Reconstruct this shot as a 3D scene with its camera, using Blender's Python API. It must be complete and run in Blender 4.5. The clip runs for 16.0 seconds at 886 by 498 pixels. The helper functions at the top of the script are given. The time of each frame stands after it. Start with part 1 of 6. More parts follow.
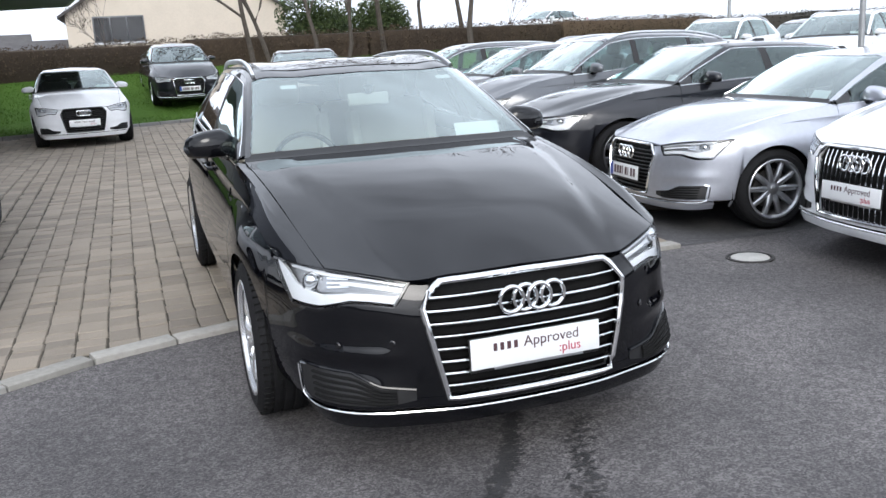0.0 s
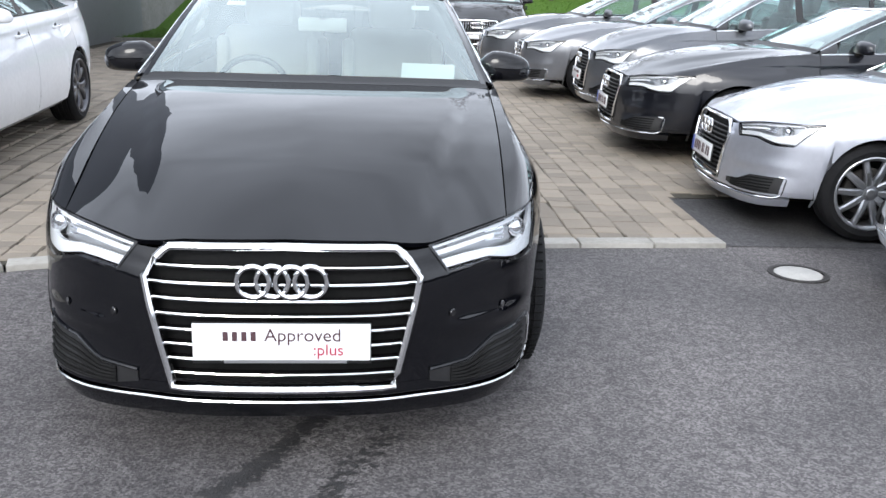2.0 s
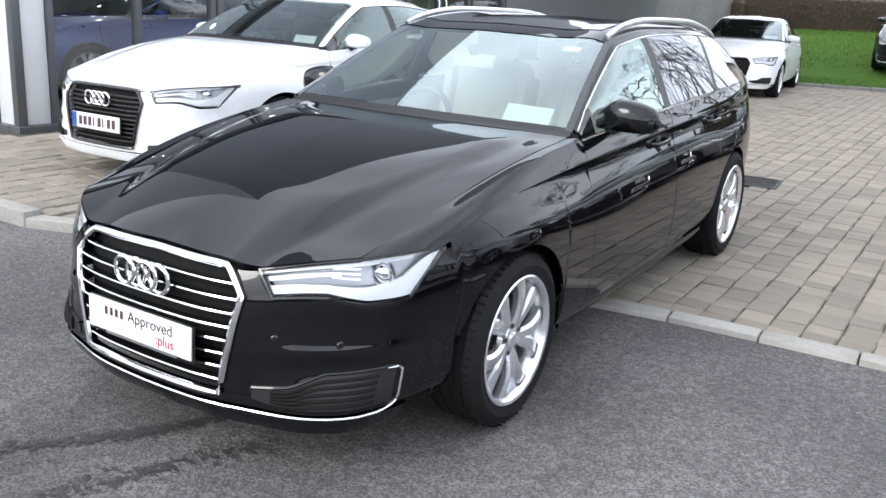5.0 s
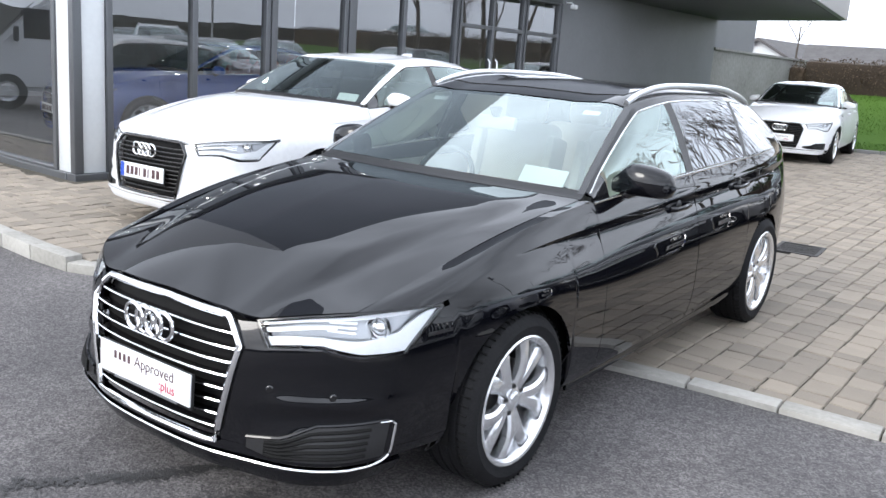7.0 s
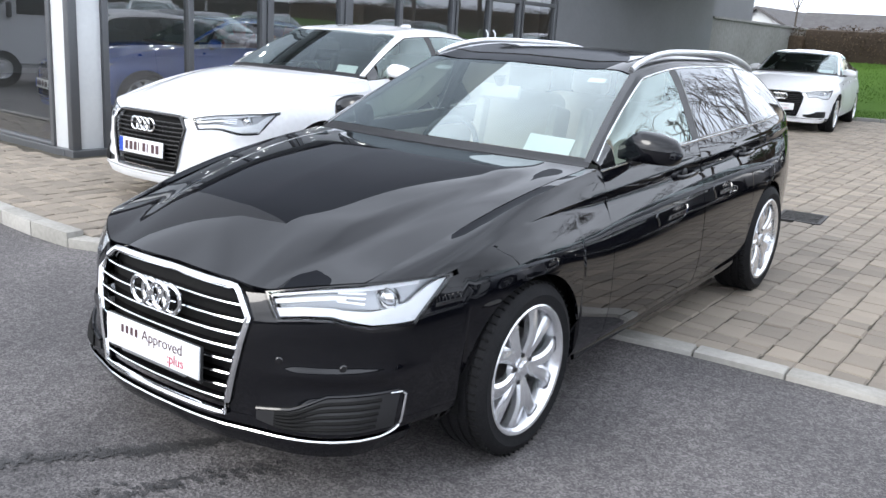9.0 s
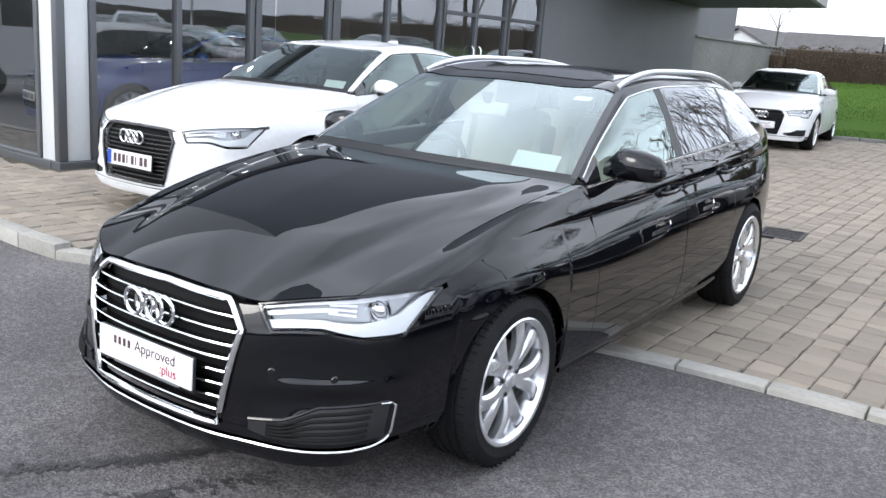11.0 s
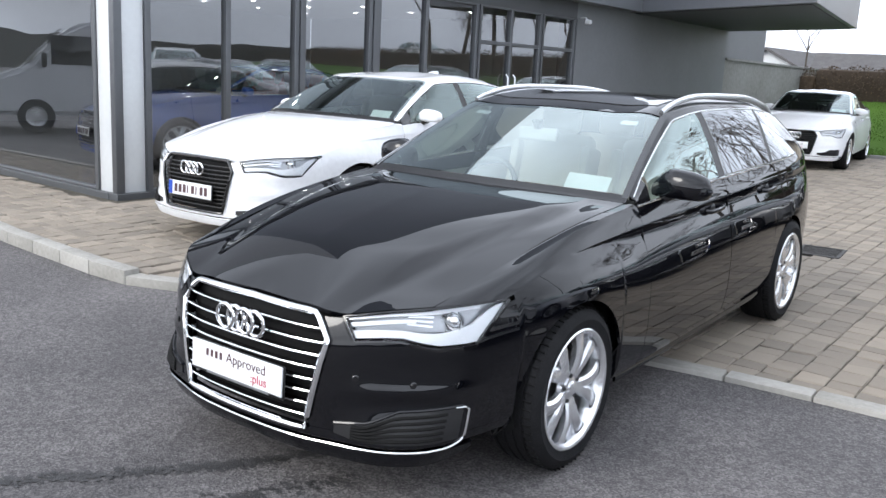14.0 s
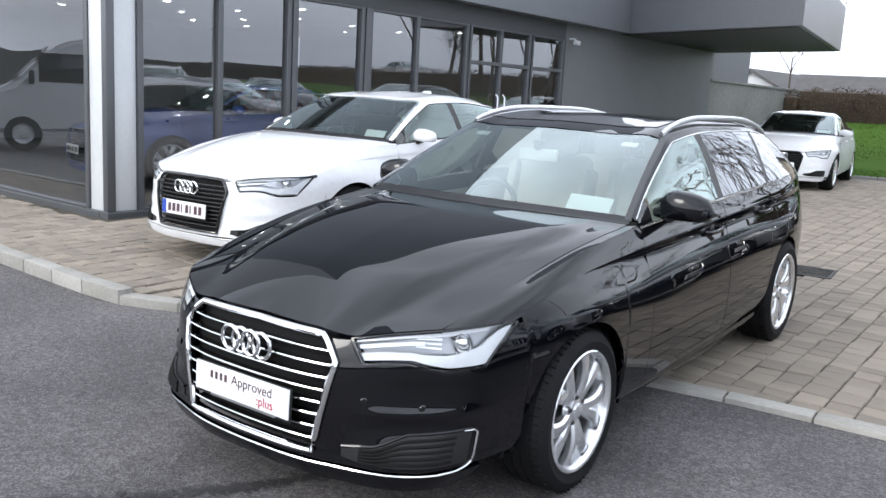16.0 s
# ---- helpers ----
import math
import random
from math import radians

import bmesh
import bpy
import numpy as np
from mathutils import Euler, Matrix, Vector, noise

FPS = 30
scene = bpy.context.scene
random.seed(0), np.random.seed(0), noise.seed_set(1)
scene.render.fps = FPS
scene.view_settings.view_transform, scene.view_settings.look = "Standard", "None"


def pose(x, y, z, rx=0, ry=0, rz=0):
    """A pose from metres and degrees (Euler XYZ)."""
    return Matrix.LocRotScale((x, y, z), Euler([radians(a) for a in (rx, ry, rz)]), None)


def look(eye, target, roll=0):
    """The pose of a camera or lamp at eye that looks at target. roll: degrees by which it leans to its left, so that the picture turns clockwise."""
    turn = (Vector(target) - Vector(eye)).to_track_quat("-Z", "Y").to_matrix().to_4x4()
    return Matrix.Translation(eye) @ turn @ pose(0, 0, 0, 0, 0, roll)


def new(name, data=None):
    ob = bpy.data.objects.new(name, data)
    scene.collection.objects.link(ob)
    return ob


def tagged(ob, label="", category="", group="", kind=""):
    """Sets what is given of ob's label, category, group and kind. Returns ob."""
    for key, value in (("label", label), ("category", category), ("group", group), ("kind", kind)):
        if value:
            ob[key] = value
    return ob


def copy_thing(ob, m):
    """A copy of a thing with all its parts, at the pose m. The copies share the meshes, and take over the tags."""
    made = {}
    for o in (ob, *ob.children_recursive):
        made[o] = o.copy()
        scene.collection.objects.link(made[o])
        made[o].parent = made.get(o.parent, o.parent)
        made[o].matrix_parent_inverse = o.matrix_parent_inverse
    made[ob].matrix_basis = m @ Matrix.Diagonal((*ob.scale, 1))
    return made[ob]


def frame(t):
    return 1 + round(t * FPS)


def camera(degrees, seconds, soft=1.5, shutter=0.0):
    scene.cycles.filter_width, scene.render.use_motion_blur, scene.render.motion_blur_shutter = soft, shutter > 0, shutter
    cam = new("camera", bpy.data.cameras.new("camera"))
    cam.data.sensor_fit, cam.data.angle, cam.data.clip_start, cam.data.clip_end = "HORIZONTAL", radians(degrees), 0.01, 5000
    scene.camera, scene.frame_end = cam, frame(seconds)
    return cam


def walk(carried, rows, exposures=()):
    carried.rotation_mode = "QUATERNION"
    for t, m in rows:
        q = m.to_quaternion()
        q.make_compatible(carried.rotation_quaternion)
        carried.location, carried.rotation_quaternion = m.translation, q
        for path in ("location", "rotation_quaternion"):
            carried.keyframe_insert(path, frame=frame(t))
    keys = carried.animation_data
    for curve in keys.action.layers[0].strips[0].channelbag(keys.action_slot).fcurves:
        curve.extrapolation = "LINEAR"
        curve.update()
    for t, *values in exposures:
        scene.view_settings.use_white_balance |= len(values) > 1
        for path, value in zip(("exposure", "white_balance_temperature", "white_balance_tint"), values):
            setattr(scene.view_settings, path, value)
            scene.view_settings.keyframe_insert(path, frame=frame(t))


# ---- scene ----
cam = camera(54.0, 16.0)
PATH = [
    (0, (-1.229, -3.82, 1.503), (-0.629, -1.964, 1.064), -3.2),
    (0.5, (-0.891, -3.682, 1.478), (-0.399, -1.814, 0.964), -0.9),
    (1, (-0.474, -3.602, 1.448), (-0.078, -1.717, 0.908), -0.5),
    (1.5, (-0.081, -3.587, 1.465), (0.161, -1.67, 0.95), 0.5),
    (2, (0.34, -3.436, 1.447), (0.45, -1.521, 0.882), 2.0),
    (2.5, (0.782, -3.368, 1.44), (0.736, -1.453, 0.864), 0.7),
    (3, (1.248, -3.283, 1.477), (0.95, -1.389, 0.908), 0.3),
    (3.5, (1.635, -3.113, 1.485), (1.148, -1.273, 0.87), 4.2),
    (4, (1.952, -2.965, 1.526), (1.172, -1.225, 0.921), 4.4),
    (6.5, (2.588, -2.643, 1.573), (1.424, -1.085, 1.108), 3.7),
    (7, (2.56, -2.678, 1.586), (1.367, -1.131, 1.155), 4.2),
    (7.5, (2.545, -2.676, 1.58), (1.347, -1.139, 1.131), 4.3),
    (8, (2.541, -2.67, 1.577), (1.358, -1.124, 1.117), 4.1),
    (8.5, (2.534, -2.672, 1.57), (1.346, -1.134, 1.1), 4.0),
    (9, (2.52, -2.683, 1.561), (1.343, -1.142, 1.073), 3.6),
    (11.5, (2.557, -2.8, 1.574), (1.404, -1.229, 1.126), 4.3),
    (12, (2.673, -2.889, 1.572), (1.474, -1.353, 1.122), 3.1),
    (12.5, (2.636, -2.945, 1.579), (1.423, -1.413, 1.149), 2.0),
    (13, (2.589, -3.002, 1.589), (1.378, -1.466, 1.172), 3.1),
    (13.5, (2.582, -3.023, 1.584), (1.371, -1.481, 1.191), 3.0),
    (14, (2.578, -3.031, 1.578), (1.361, -1.495, 1.181), 2.9),
    (14.5, (2.557, -3.032, 1.581), (1.336, -1.503, 1.166), 3.0),
    (15, (2.508, -3.048, 1.578), (1.287, -1.518, 1.17), 2.2),
    (15.5, (2.5, -3.068, 1.584), (1.299, -1.516, 1.2), 1.9),
    (16, (2.502, -3.078, 1.584), (1.306, -1.514, 1.23), 3.2),
]
walk(cam, [(t, look(eye, target, roll)) for t, eye, target, roll in PATH], [(0, 0.53), (1.2, 0.84), (3, 0.82), (4.2, 0.88), (6.5, 1.07), (9, 0.96), (12, 0.91), (16, 0.75)])

# ---- sky and sun ----
world = bpy.data.worlds.new("overcast_sky")
scene.world = world
world.use_nodes = True
wn, wl = world.node_tree.nodes, world.node_tree.links
SUN_ELEV, SUN_ROT = 32.0, 200.0
sky = wn.new("ShaderNodeTexSky")
sky.sky_type, sky.sun_disc = "NISHITA", False
sky.sun_elevation, sky.sun_rotation = radians(SUN_ELEV), radians(SUN_ROT)
sky.air_density, sky.dust_density, sky.ozone_density = 1.2, 4.0, 1.0
grey = wn.new("ShaderNodeHueSaturation")
grey.inputs["Saturation"].default_value = 0.12
wl.new(sky.outputs[0], grey.inputs["Color"])
cloud_co = wn.new("ShaderNodeTexCoord")
cloud_map = wn.new("ShaderNodeMapping")
cloud_map.inputs["Scale"].default_value = (1.0, 1.0, 2.6)
clouds = wn.new("ShaderNodeTexNoise")
clouds.inputs["Scale"].default_value, clouds.inputs["Detail"].default_value = 1.6, 5.0
wl.new(cloud_co.outputs["Generated"], cloud_map.inputs["Vector"])
wl.new(cloud_map.outputs[0], clouds.inputs["Vector"])
cloud_ramp = wn.new("ShaderNodeMapRange")
cloud_ramp.inputs["From Min"].default_value, cloud_ramp.inputs["From Max"].default_value = 0.3, 0.7
cloud_ramp.inputs["To Min"].default_value, cloud_ramp.inputs["To Max"].default_value = 0.45, 1.0
wl.new(clouds.outputs["Fac"], cloud_ramp.inputs["Value"])
veil = wn.new("ShaderNodeMix")
veil.data_type = "RGBA"
veil.inputs[0].default_value = 0.72
veil.inputs["B"].default_value = (8.7, 9.5, 11.0, 1)
wl.new(grey.outputs[0], veil.inputs["A"])
shade = wn.new("ShaderNodeMix")
shade.data_type, shade.blend_type = "RGBA", "MULTIPLY"
shade.inputs[0].default_value = 1.0
wl.new(veil.outputs["Result"], shade.inputs["A"])
wl.new(cloud_ramp.outputs[0], shade.inputs["B"])
# a thin overcast, as bright down at the horizon as overhead
part_z, zen = wn.new("ShaderNodeSeparateXYZ"), wn.new("ShaderNodeMapRange")
wl.new(cloud_co.outputs["Generated"], part_z.inputs[0])
wl.new(part_z.outputs["Z"], zen.inputs["Value"])
zen.inputs["To Min"].default_value, zen.inputs["To Max"].default_value = 1.50, 1.50
high = wn.new("ShaderNodeMix")
high.data_type, high.blend_type = "RGBA", "MULTIPLY"
high.inputs[0].default_value = 1.0
wl.new(shade.outputs["Result"], high.inputs["A"])
wl.new(zen.outputs[0], high.inputs["B"])
wl.new(high.outputs["Result"], wn["Background"].inputs["Color"])
wn["Background"].inputs["Strength"].default_value = 0.119
sun = new("sun", bpy.data.lights.new("sun", "SUN"))
sun.data.energy, sun.data.angle, sun.data.color = 0.8, radians(25), (1.0, 0.97, 0.92)
sun.matrix_world = pose(0, 0, 30, 90 - SUN_ELEV, 0, 180 - SUN_ROT)

# ---- materials ----
def material(name, color, rough=0.5, metal=0.0, spec=0.5, coat=0.0, vary=0.0, scale=6.0, bump=0.0, bump_scale=60.0, color2=None, pieces=0.0, coat_rough=0.03):
    """A principled surface with stains at one scale, grain at another, and fine relief."""
    m = bpy.data.materials.new(name)
    m.use_nodes = True
    n, l = m.node_tree.nodes, m.node_tree.links
    b = n["Principled BSDF"]
    b.inputs["Roughness"].default_value, b.inputs["Metallic"].default_value = rough, metal
    b.inputs["Specular IOR Level"].default_value = spec
    b.inputs["Coat Weight"].default_value, b.inputs["Coat Roughness"].default_value = coat, coat_rough
    b.inputs["Base Color"].default_value = (*color, 1)
    if vary or color2 or bump or pieces:
        co = n.new("ShaderNodeTexCoord")
    if vary or color2 or pieces:
        big, fine = n.new("ShaderNodeTexNoise"), n.new("ShaderNodeTexNoise")
        big.inputs["Scale"].default_value, big.inputs["Detail"].default_value = scale, 4
        fine.inputs["Scale"].default_value, fine.inputs["Detail"].default_value = scale * 9.3, 6
        l.new(co.outputs["Object"], big.inputs["Vector"])
        l.new(co.outputs["Object"], fine.inputs["Vector"])
        both = n.new("ShaderNodeMath")
        both.operation = "MULTIPLY_ADD"
        both.inputs[1].default_value = 0.5
        l.new(fine.outputs["Fac"], both.inputs[0])
        half = n.new("ShaderNodeMath")
        half.operation = "MULTIPLY"
        half.inputs[1].default_value = 0.5
        l.new(big.outputs["Fac"], half.inputs[0])
        l.new(half.outputs[0], both.inputs[2])
        last = both.outputs[0]
        if pieces:
            ob, geo = n.new("ShaderNodeObjectInfo"), n.new("ShaderNodeNewGeometry")
            add, frac, mix = n.new("ShaderNodeMath"), n.new("ShaderNodeMath"), n.new("ShaderNodeMix")
            frac.operation = "FRACT"
            l.new(ob.outputs["Random"], add.inputs[0])
            l.new(geo.outputs["Random Per Island"], add.inputs[1])
            l.new(add.outputs[0], frac.inputs[0])
            mix.inputs[0].default_value = pieces
            l.new(last, mix.inputs[2])
            l.new(frac.outputs[0], mix.inputs[3])
            last = mix.outputs[0]
        ramp = n.new("ShaderNodeValToRGB")
        lo = color2 or tuple(c * (1 - vary) for c in color)
        hi = color if color2 else tuple(min(1, c * (1 + vary)) for c in color)
        ramp.color_ramp.elements[0].position, ramp.color_ramp.elements[1].position = (0.05, 0.95) if pieces > 0.5 else (0.32, 0.68)
        ramp.color_ramp.elements[0].color, ramp.color_ramp.elements[1].color = (*lo, 1), (*hi, 1)
        l.new(last, ramp.inputs[0])
        l.new(ramp.outputs[0], b.inputs["Base Color"])
    if bump:
        tex, bp = n.new("ShaderNodeTexNoise"), n.new("ShaderNodeBump")
        tex.inputs["Scale"].default_value, tex.inputs["Detail"].default_value = bump_scale, 5
        bp.inputs["Strength"].default_value, bp.inputs["Distance"].default_value = bump, 0.01
        l.new(co.outputs["Object"], tex.inputs["Vector"])
        l.new(tex.outputs["Fac"], bp.inputs["Height"])
        l.new(bp.outputs[0], b.inputs["Normal"])
    return m


def glass(name, tint, ior=1.45, gain=1.0, sheen=(0.95, 0.97, 1.0), film_base=0.0):
    """A thin pane: tinted see-through with a mirror film that grows towards grazing."""
    m = bpy.data.materials.new(name)
    m.use_nodes = True
    n, l = m.node_tree.nodes, m.node_tree.links
    n.remove(n["Principled BSDF"])
    clear, film, mix, fres = n.new("ShaderNodeBsdfTransparent"), n.new("ShaderNodeBsdfGlossy"), n.new("ShaderNodeMixShader"), n.new("ShaderNodeFresnel")
    clear.inputs[0].default_value = (*tint, 1)
    film.inputs["Roughness"].default_value = 0.0
    film.inputs["Color"].default_value = (*sheen, 1)
    fres.inputs[0].default_value = ior
    more = n.new("ShaderNodeMath")
    more.operation, more.use_clamp = "MULTIPLY_ADD", True
    more.inputs[2].default_value = film_base
    more.inputs[1].default_value = gain
    l.new(fres.outputs[0], more.inputs[0])
    l.new(more.outputs[0], mix.inputs[0])
    l.new(clear.outputs[0], mix.inputs[1])
    l.new(film.outputs[0], mix.inputs[2])
    l.new(mix.outputs[0], n["Material Output"].inputs[0])
    return m


def paint(name, color, flake=0.0, rough=0.35):
    m = material(name, color, rough, flake, 0.0 if not flake else 0.3, 1.0, 0.06, 3.0, coat_rough=0.012)
    return m


M = dict(
    black_paint=paint("black_paint", (0.0026, 0.0028, 0.0042), 0.0, 0.25),
    dark_blue_paint=paint("dark_blue_paint", (0.006, 0.007, 0.011), 0.2),
    white_paint=paint("white_paint", (0.80, 0.81, 0.83)),
    silver_paint=paint("silver_paint", (0.52, 0.54, 0.60), 0.75, 0.38),
    grey_paint=paint("grey_paint", (0.11, 0.116, 0.128), 0.6),
    midgrey_paint=paint("midgrey_paint", (0.16, 0.165, 0.178), 0.6),
    blue_paint=paint("blue_paint", (0.015, 0.075, 0.36), 0.35),
    chrome=material("chrome", (0.86, 0.87, 0.88), 0.09, 1.0),
    satin=material("satin_aluminium", (0.72, 0.73, 0.75), 0.28, 1.0),
    alloy=material("alloy_silver", (0.87, 0.88, 0.90), 0.24, 0.85, 0.5, 0.4, 0.08, 20),
    grey_alloy=material("grey_alloy", (0.42, 0.43, 0.45), 0.28, 0.85, 0.5, 0.3, 0.08, 20),
    dark_alloy=material("dark_alloy", (0.10, 0.10, 0.11), 0.35, 0.7, 0.5, 0.3, 0.1, 20),
    rubber=material("tyre_rubber", (0.010, 0.010, 0.011), 0.8, 0, 0.22, 0, 0.35, 14, 0.25, 120),
    trim=material("black_plastic", (0.012, 0.012, 0.013), 0.45, 0, 0.5, 0, 0.2, 20, 0.1, 200),
    gloss=material("gloss_black", (0.006, 0.006, 0.007), 0.08, 0, 0.5, 0.6),
    under=material("underbody_black", (0.008, 0.008, 0.008), 0.85, 0, 0.2, 0, 0.3, 8),
    cream=material("cream_leather", (0.60, 0.57, 0.52), 0.5, 0, 0.4, 0, 0.07, 8, 0.15, 90),
    red_leather=material("red_leather", (0.42, 0.02, 0.025), 0.5, 0, 0.4, 0, 0.07, 8, 0.15, 90),
    grey_cloth=material("dark_seat_leather", (0.03, 0.03, 0.032), 0.6, 0, 0.4, 0, 0.15, 8, 0.2, 120),
    dash=material("dash_plastic", (0.035, 0.034, 0.034), 0.6, 0, 0.35, 0, 0.15, 12, 0.25, 220),
    headliner=material("headliner", (0.50, 0.49, 0.46), 0.9, 0, 0.2, 0, 0.05, 10),
    paper=material("white_card", (0.84, 0.85, 0.86), 0.55, 0, 0.4, 0, 0.02, 12),
    plate=material("plate_white", (0.82, 0.83, 0.84), 0.3, 0, 0.5, 0.3, 0.03, 30),
    ink=material("dark_ink", (0.075, 0.035, 0.042), 0.5, vary=0.05, scale=30),
    red_ink=material("red_ink", (0.42, 0.015, 0.05), 0.45, vary=0.05, scale=30),
    euro=material("plate_blue", (0.02, 0.07, 0.42), 0.4, vary=0.05, scale=30),
    lamp_white=material("lamp_reflector", (0.80, 0.81, 0.84), 0.16, 0.85),
    lamp_body=material("lamp_housing", (0.46, 0.47, 0.49), 0.3, 0.5),
    drl=material("lamp_light_guide", (0.86, 0.88, 0.90), 0.25, 0.0, 0.6, 0.5),
    amber=material("amber_lens", (0.55, 0.22, 0.05), 0.25),
    red_lens=material("red_lens", (0.40, 0.01, 0.01), 0.15, 0, 0.5, 0.6),
    mirror=material("mirror_glass", (0.9, 0.91, 0.92), 0.01, 1.0),
    screen_glass=glass("screen_glass", (0.72, 0.86, 0.83), 1.5, 3.4, (0.88, 0.98, 0.97)),
    side_glass=glass("side_glass", (0.76, 0.93, 0.91), 1.5, 2.4, (0.86, 1.0, 0.98)),
    dark_glass=glass("privacy_glass", (0.06, 0.065, 0.065), 1.5, 1.9),
    lens_glass=glass("lamp_lens", (0.96, 0.97, 0.98), 1.4, 0.8),
    shop_glass=glass("showroom_glass", (0.60, 0.63, 0.64), 1.52, 1.2, film_base=0.13),
    tar=material("tar_stain", (0.045, 0.044, 0.045), 0.6, 0, 0.4, 0, 0.3, 9, 0.5, 150),
    paver=material("tumbled_paver", (0.345, 0.296, 0.240), 0.85, 0, 0.25, 0, 0, 7.0, 0.5, 90, (0.185, 0.163, 0.138), 0.55),
    joint=material("joint_grit", (0.135, 0.122, 0.102), 0.95, 0, 0.1, 0, 0, 6.0, 0.6, 150, (0.050, 0.048, 0.038)),
    kerb=material("concrete_kerb", (0.42, 0.405, 0.375), 0.85, 0, 0.25, 0, 0, 3.2, 0.35, 110, (0.27, 0.26, 0.235), 0.25),
    iron=material("cast_iron", (0.055, 0.052, 0.05), 0.6, 0.6, 0.5, 0, 0.35, 20, 0.4, 160),
    cover=material("cover_concrete", (0.45, 0.44, 0.42), 0.85, 0, 0.3, 0, 0.15, 12, 0.3, 140),
    soil=material("grass_soil", (0.075, 0.14, 0.024), 0.95, 0, 0.1, 0, 0, 1.2, 0.5, 40, (0.05, 0.105, 0.016)),
    grass=material("grass_blades", (0.112, 0.195, 0.034), 0.7, 0, 0.3, 0, 0, 2.0, 0, 40, (0.055, 0.14, 0.016), 0.6),
    facade=material("grey_cladding", (0.165, 0.172, 0.182), 0.55, 0.1, 0.45, 0, 0.06, 1.6, 0.06, 80),
    fascia=material("fascia_metal", (0.215, 0.225, 0.245), 0.38, 0.35, 0.5, 0, 0.05, 1.2, 0.03, 60),
    # the fascia's blue-grey at about a third of its tone, for lintel and soffit
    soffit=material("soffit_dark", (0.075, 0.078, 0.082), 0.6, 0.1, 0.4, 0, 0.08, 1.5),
    frame=material("window_frame_grey", (0.115, 0.120, 0.128), 0.4, 0.4, 0.5, 0, 0.06, 5),
    column=material("column_white", (0.62, 0.64, 0.65), 0.35, 0.0, 0.5, 0.2, 0.05, 2),
    shop_floor=material("showroom_floor", (0.16, 0.16, 0.165), 0.25, 0, 0.5, 0, 0.06, 2),
    shop_wall=material("showroom_wall", (0.42, 0.43, 0.44), 0.7, 0, 0.4, 0, 0.05, 1),
    blockwall=material("rendered_wall", (0.30, 0.295, 0.285), 0.85, 0, 0.25, 0, 0, 1.1, 0.25, 60, (0.19, 0.185, 0.175)),
    render=material("cream_render", (0.62, 0.55, 0.46), 0.85, 0, 0.3, 0, 0.06, 1.2, 0.15, 50),
    roof=material("slate_roof", (0.10, 0.095, 0.095), 0.8, 0, 0.3, 0, 0.25, 3, 0.3, 30),
    hedge=material("brown_hedge", (0.105, 0.075, 0.050), 0.85, 0, 0.2, 0, 0, 2.0, 0, 40, (0.040, 0.030, 0.022), 0.5),
    bark=material("tree_bark", (0.085, 0.072, 0.062), 0.9, 0, 0.2, 0, 0.35, 8, 0.5, 60),
    twig=material("winter_twigs", (0.070, 0.055, 0.046), 0.9, 0, 0.2, 0, 0.3, 8),
    evergreen=material("evergreen_leaves", (0.065, 0.090, 0.028), 0.7, 0, 0.3, 0, 0, 2.0, 0, 40, (0.022, 0.038, 0.012), 0.5),
    far_wood=material("far_woodland", (0.065, 0.060, 0.052), 0.95, 0, 0.1, 0, 0, 0.6, 0, 40, (0.032, 0.032, 0.028), 0.5),
    van_white=material("van_white", (0.72, 0.73, 0.74), 0.3, 0, 0.5, 0.6, 0.04, 2),
    pole=material("galvanised_pole", (0.40, 0.41, 0.42), 0.45, 0.7, 0.5, 0, 0.1, 6),
)


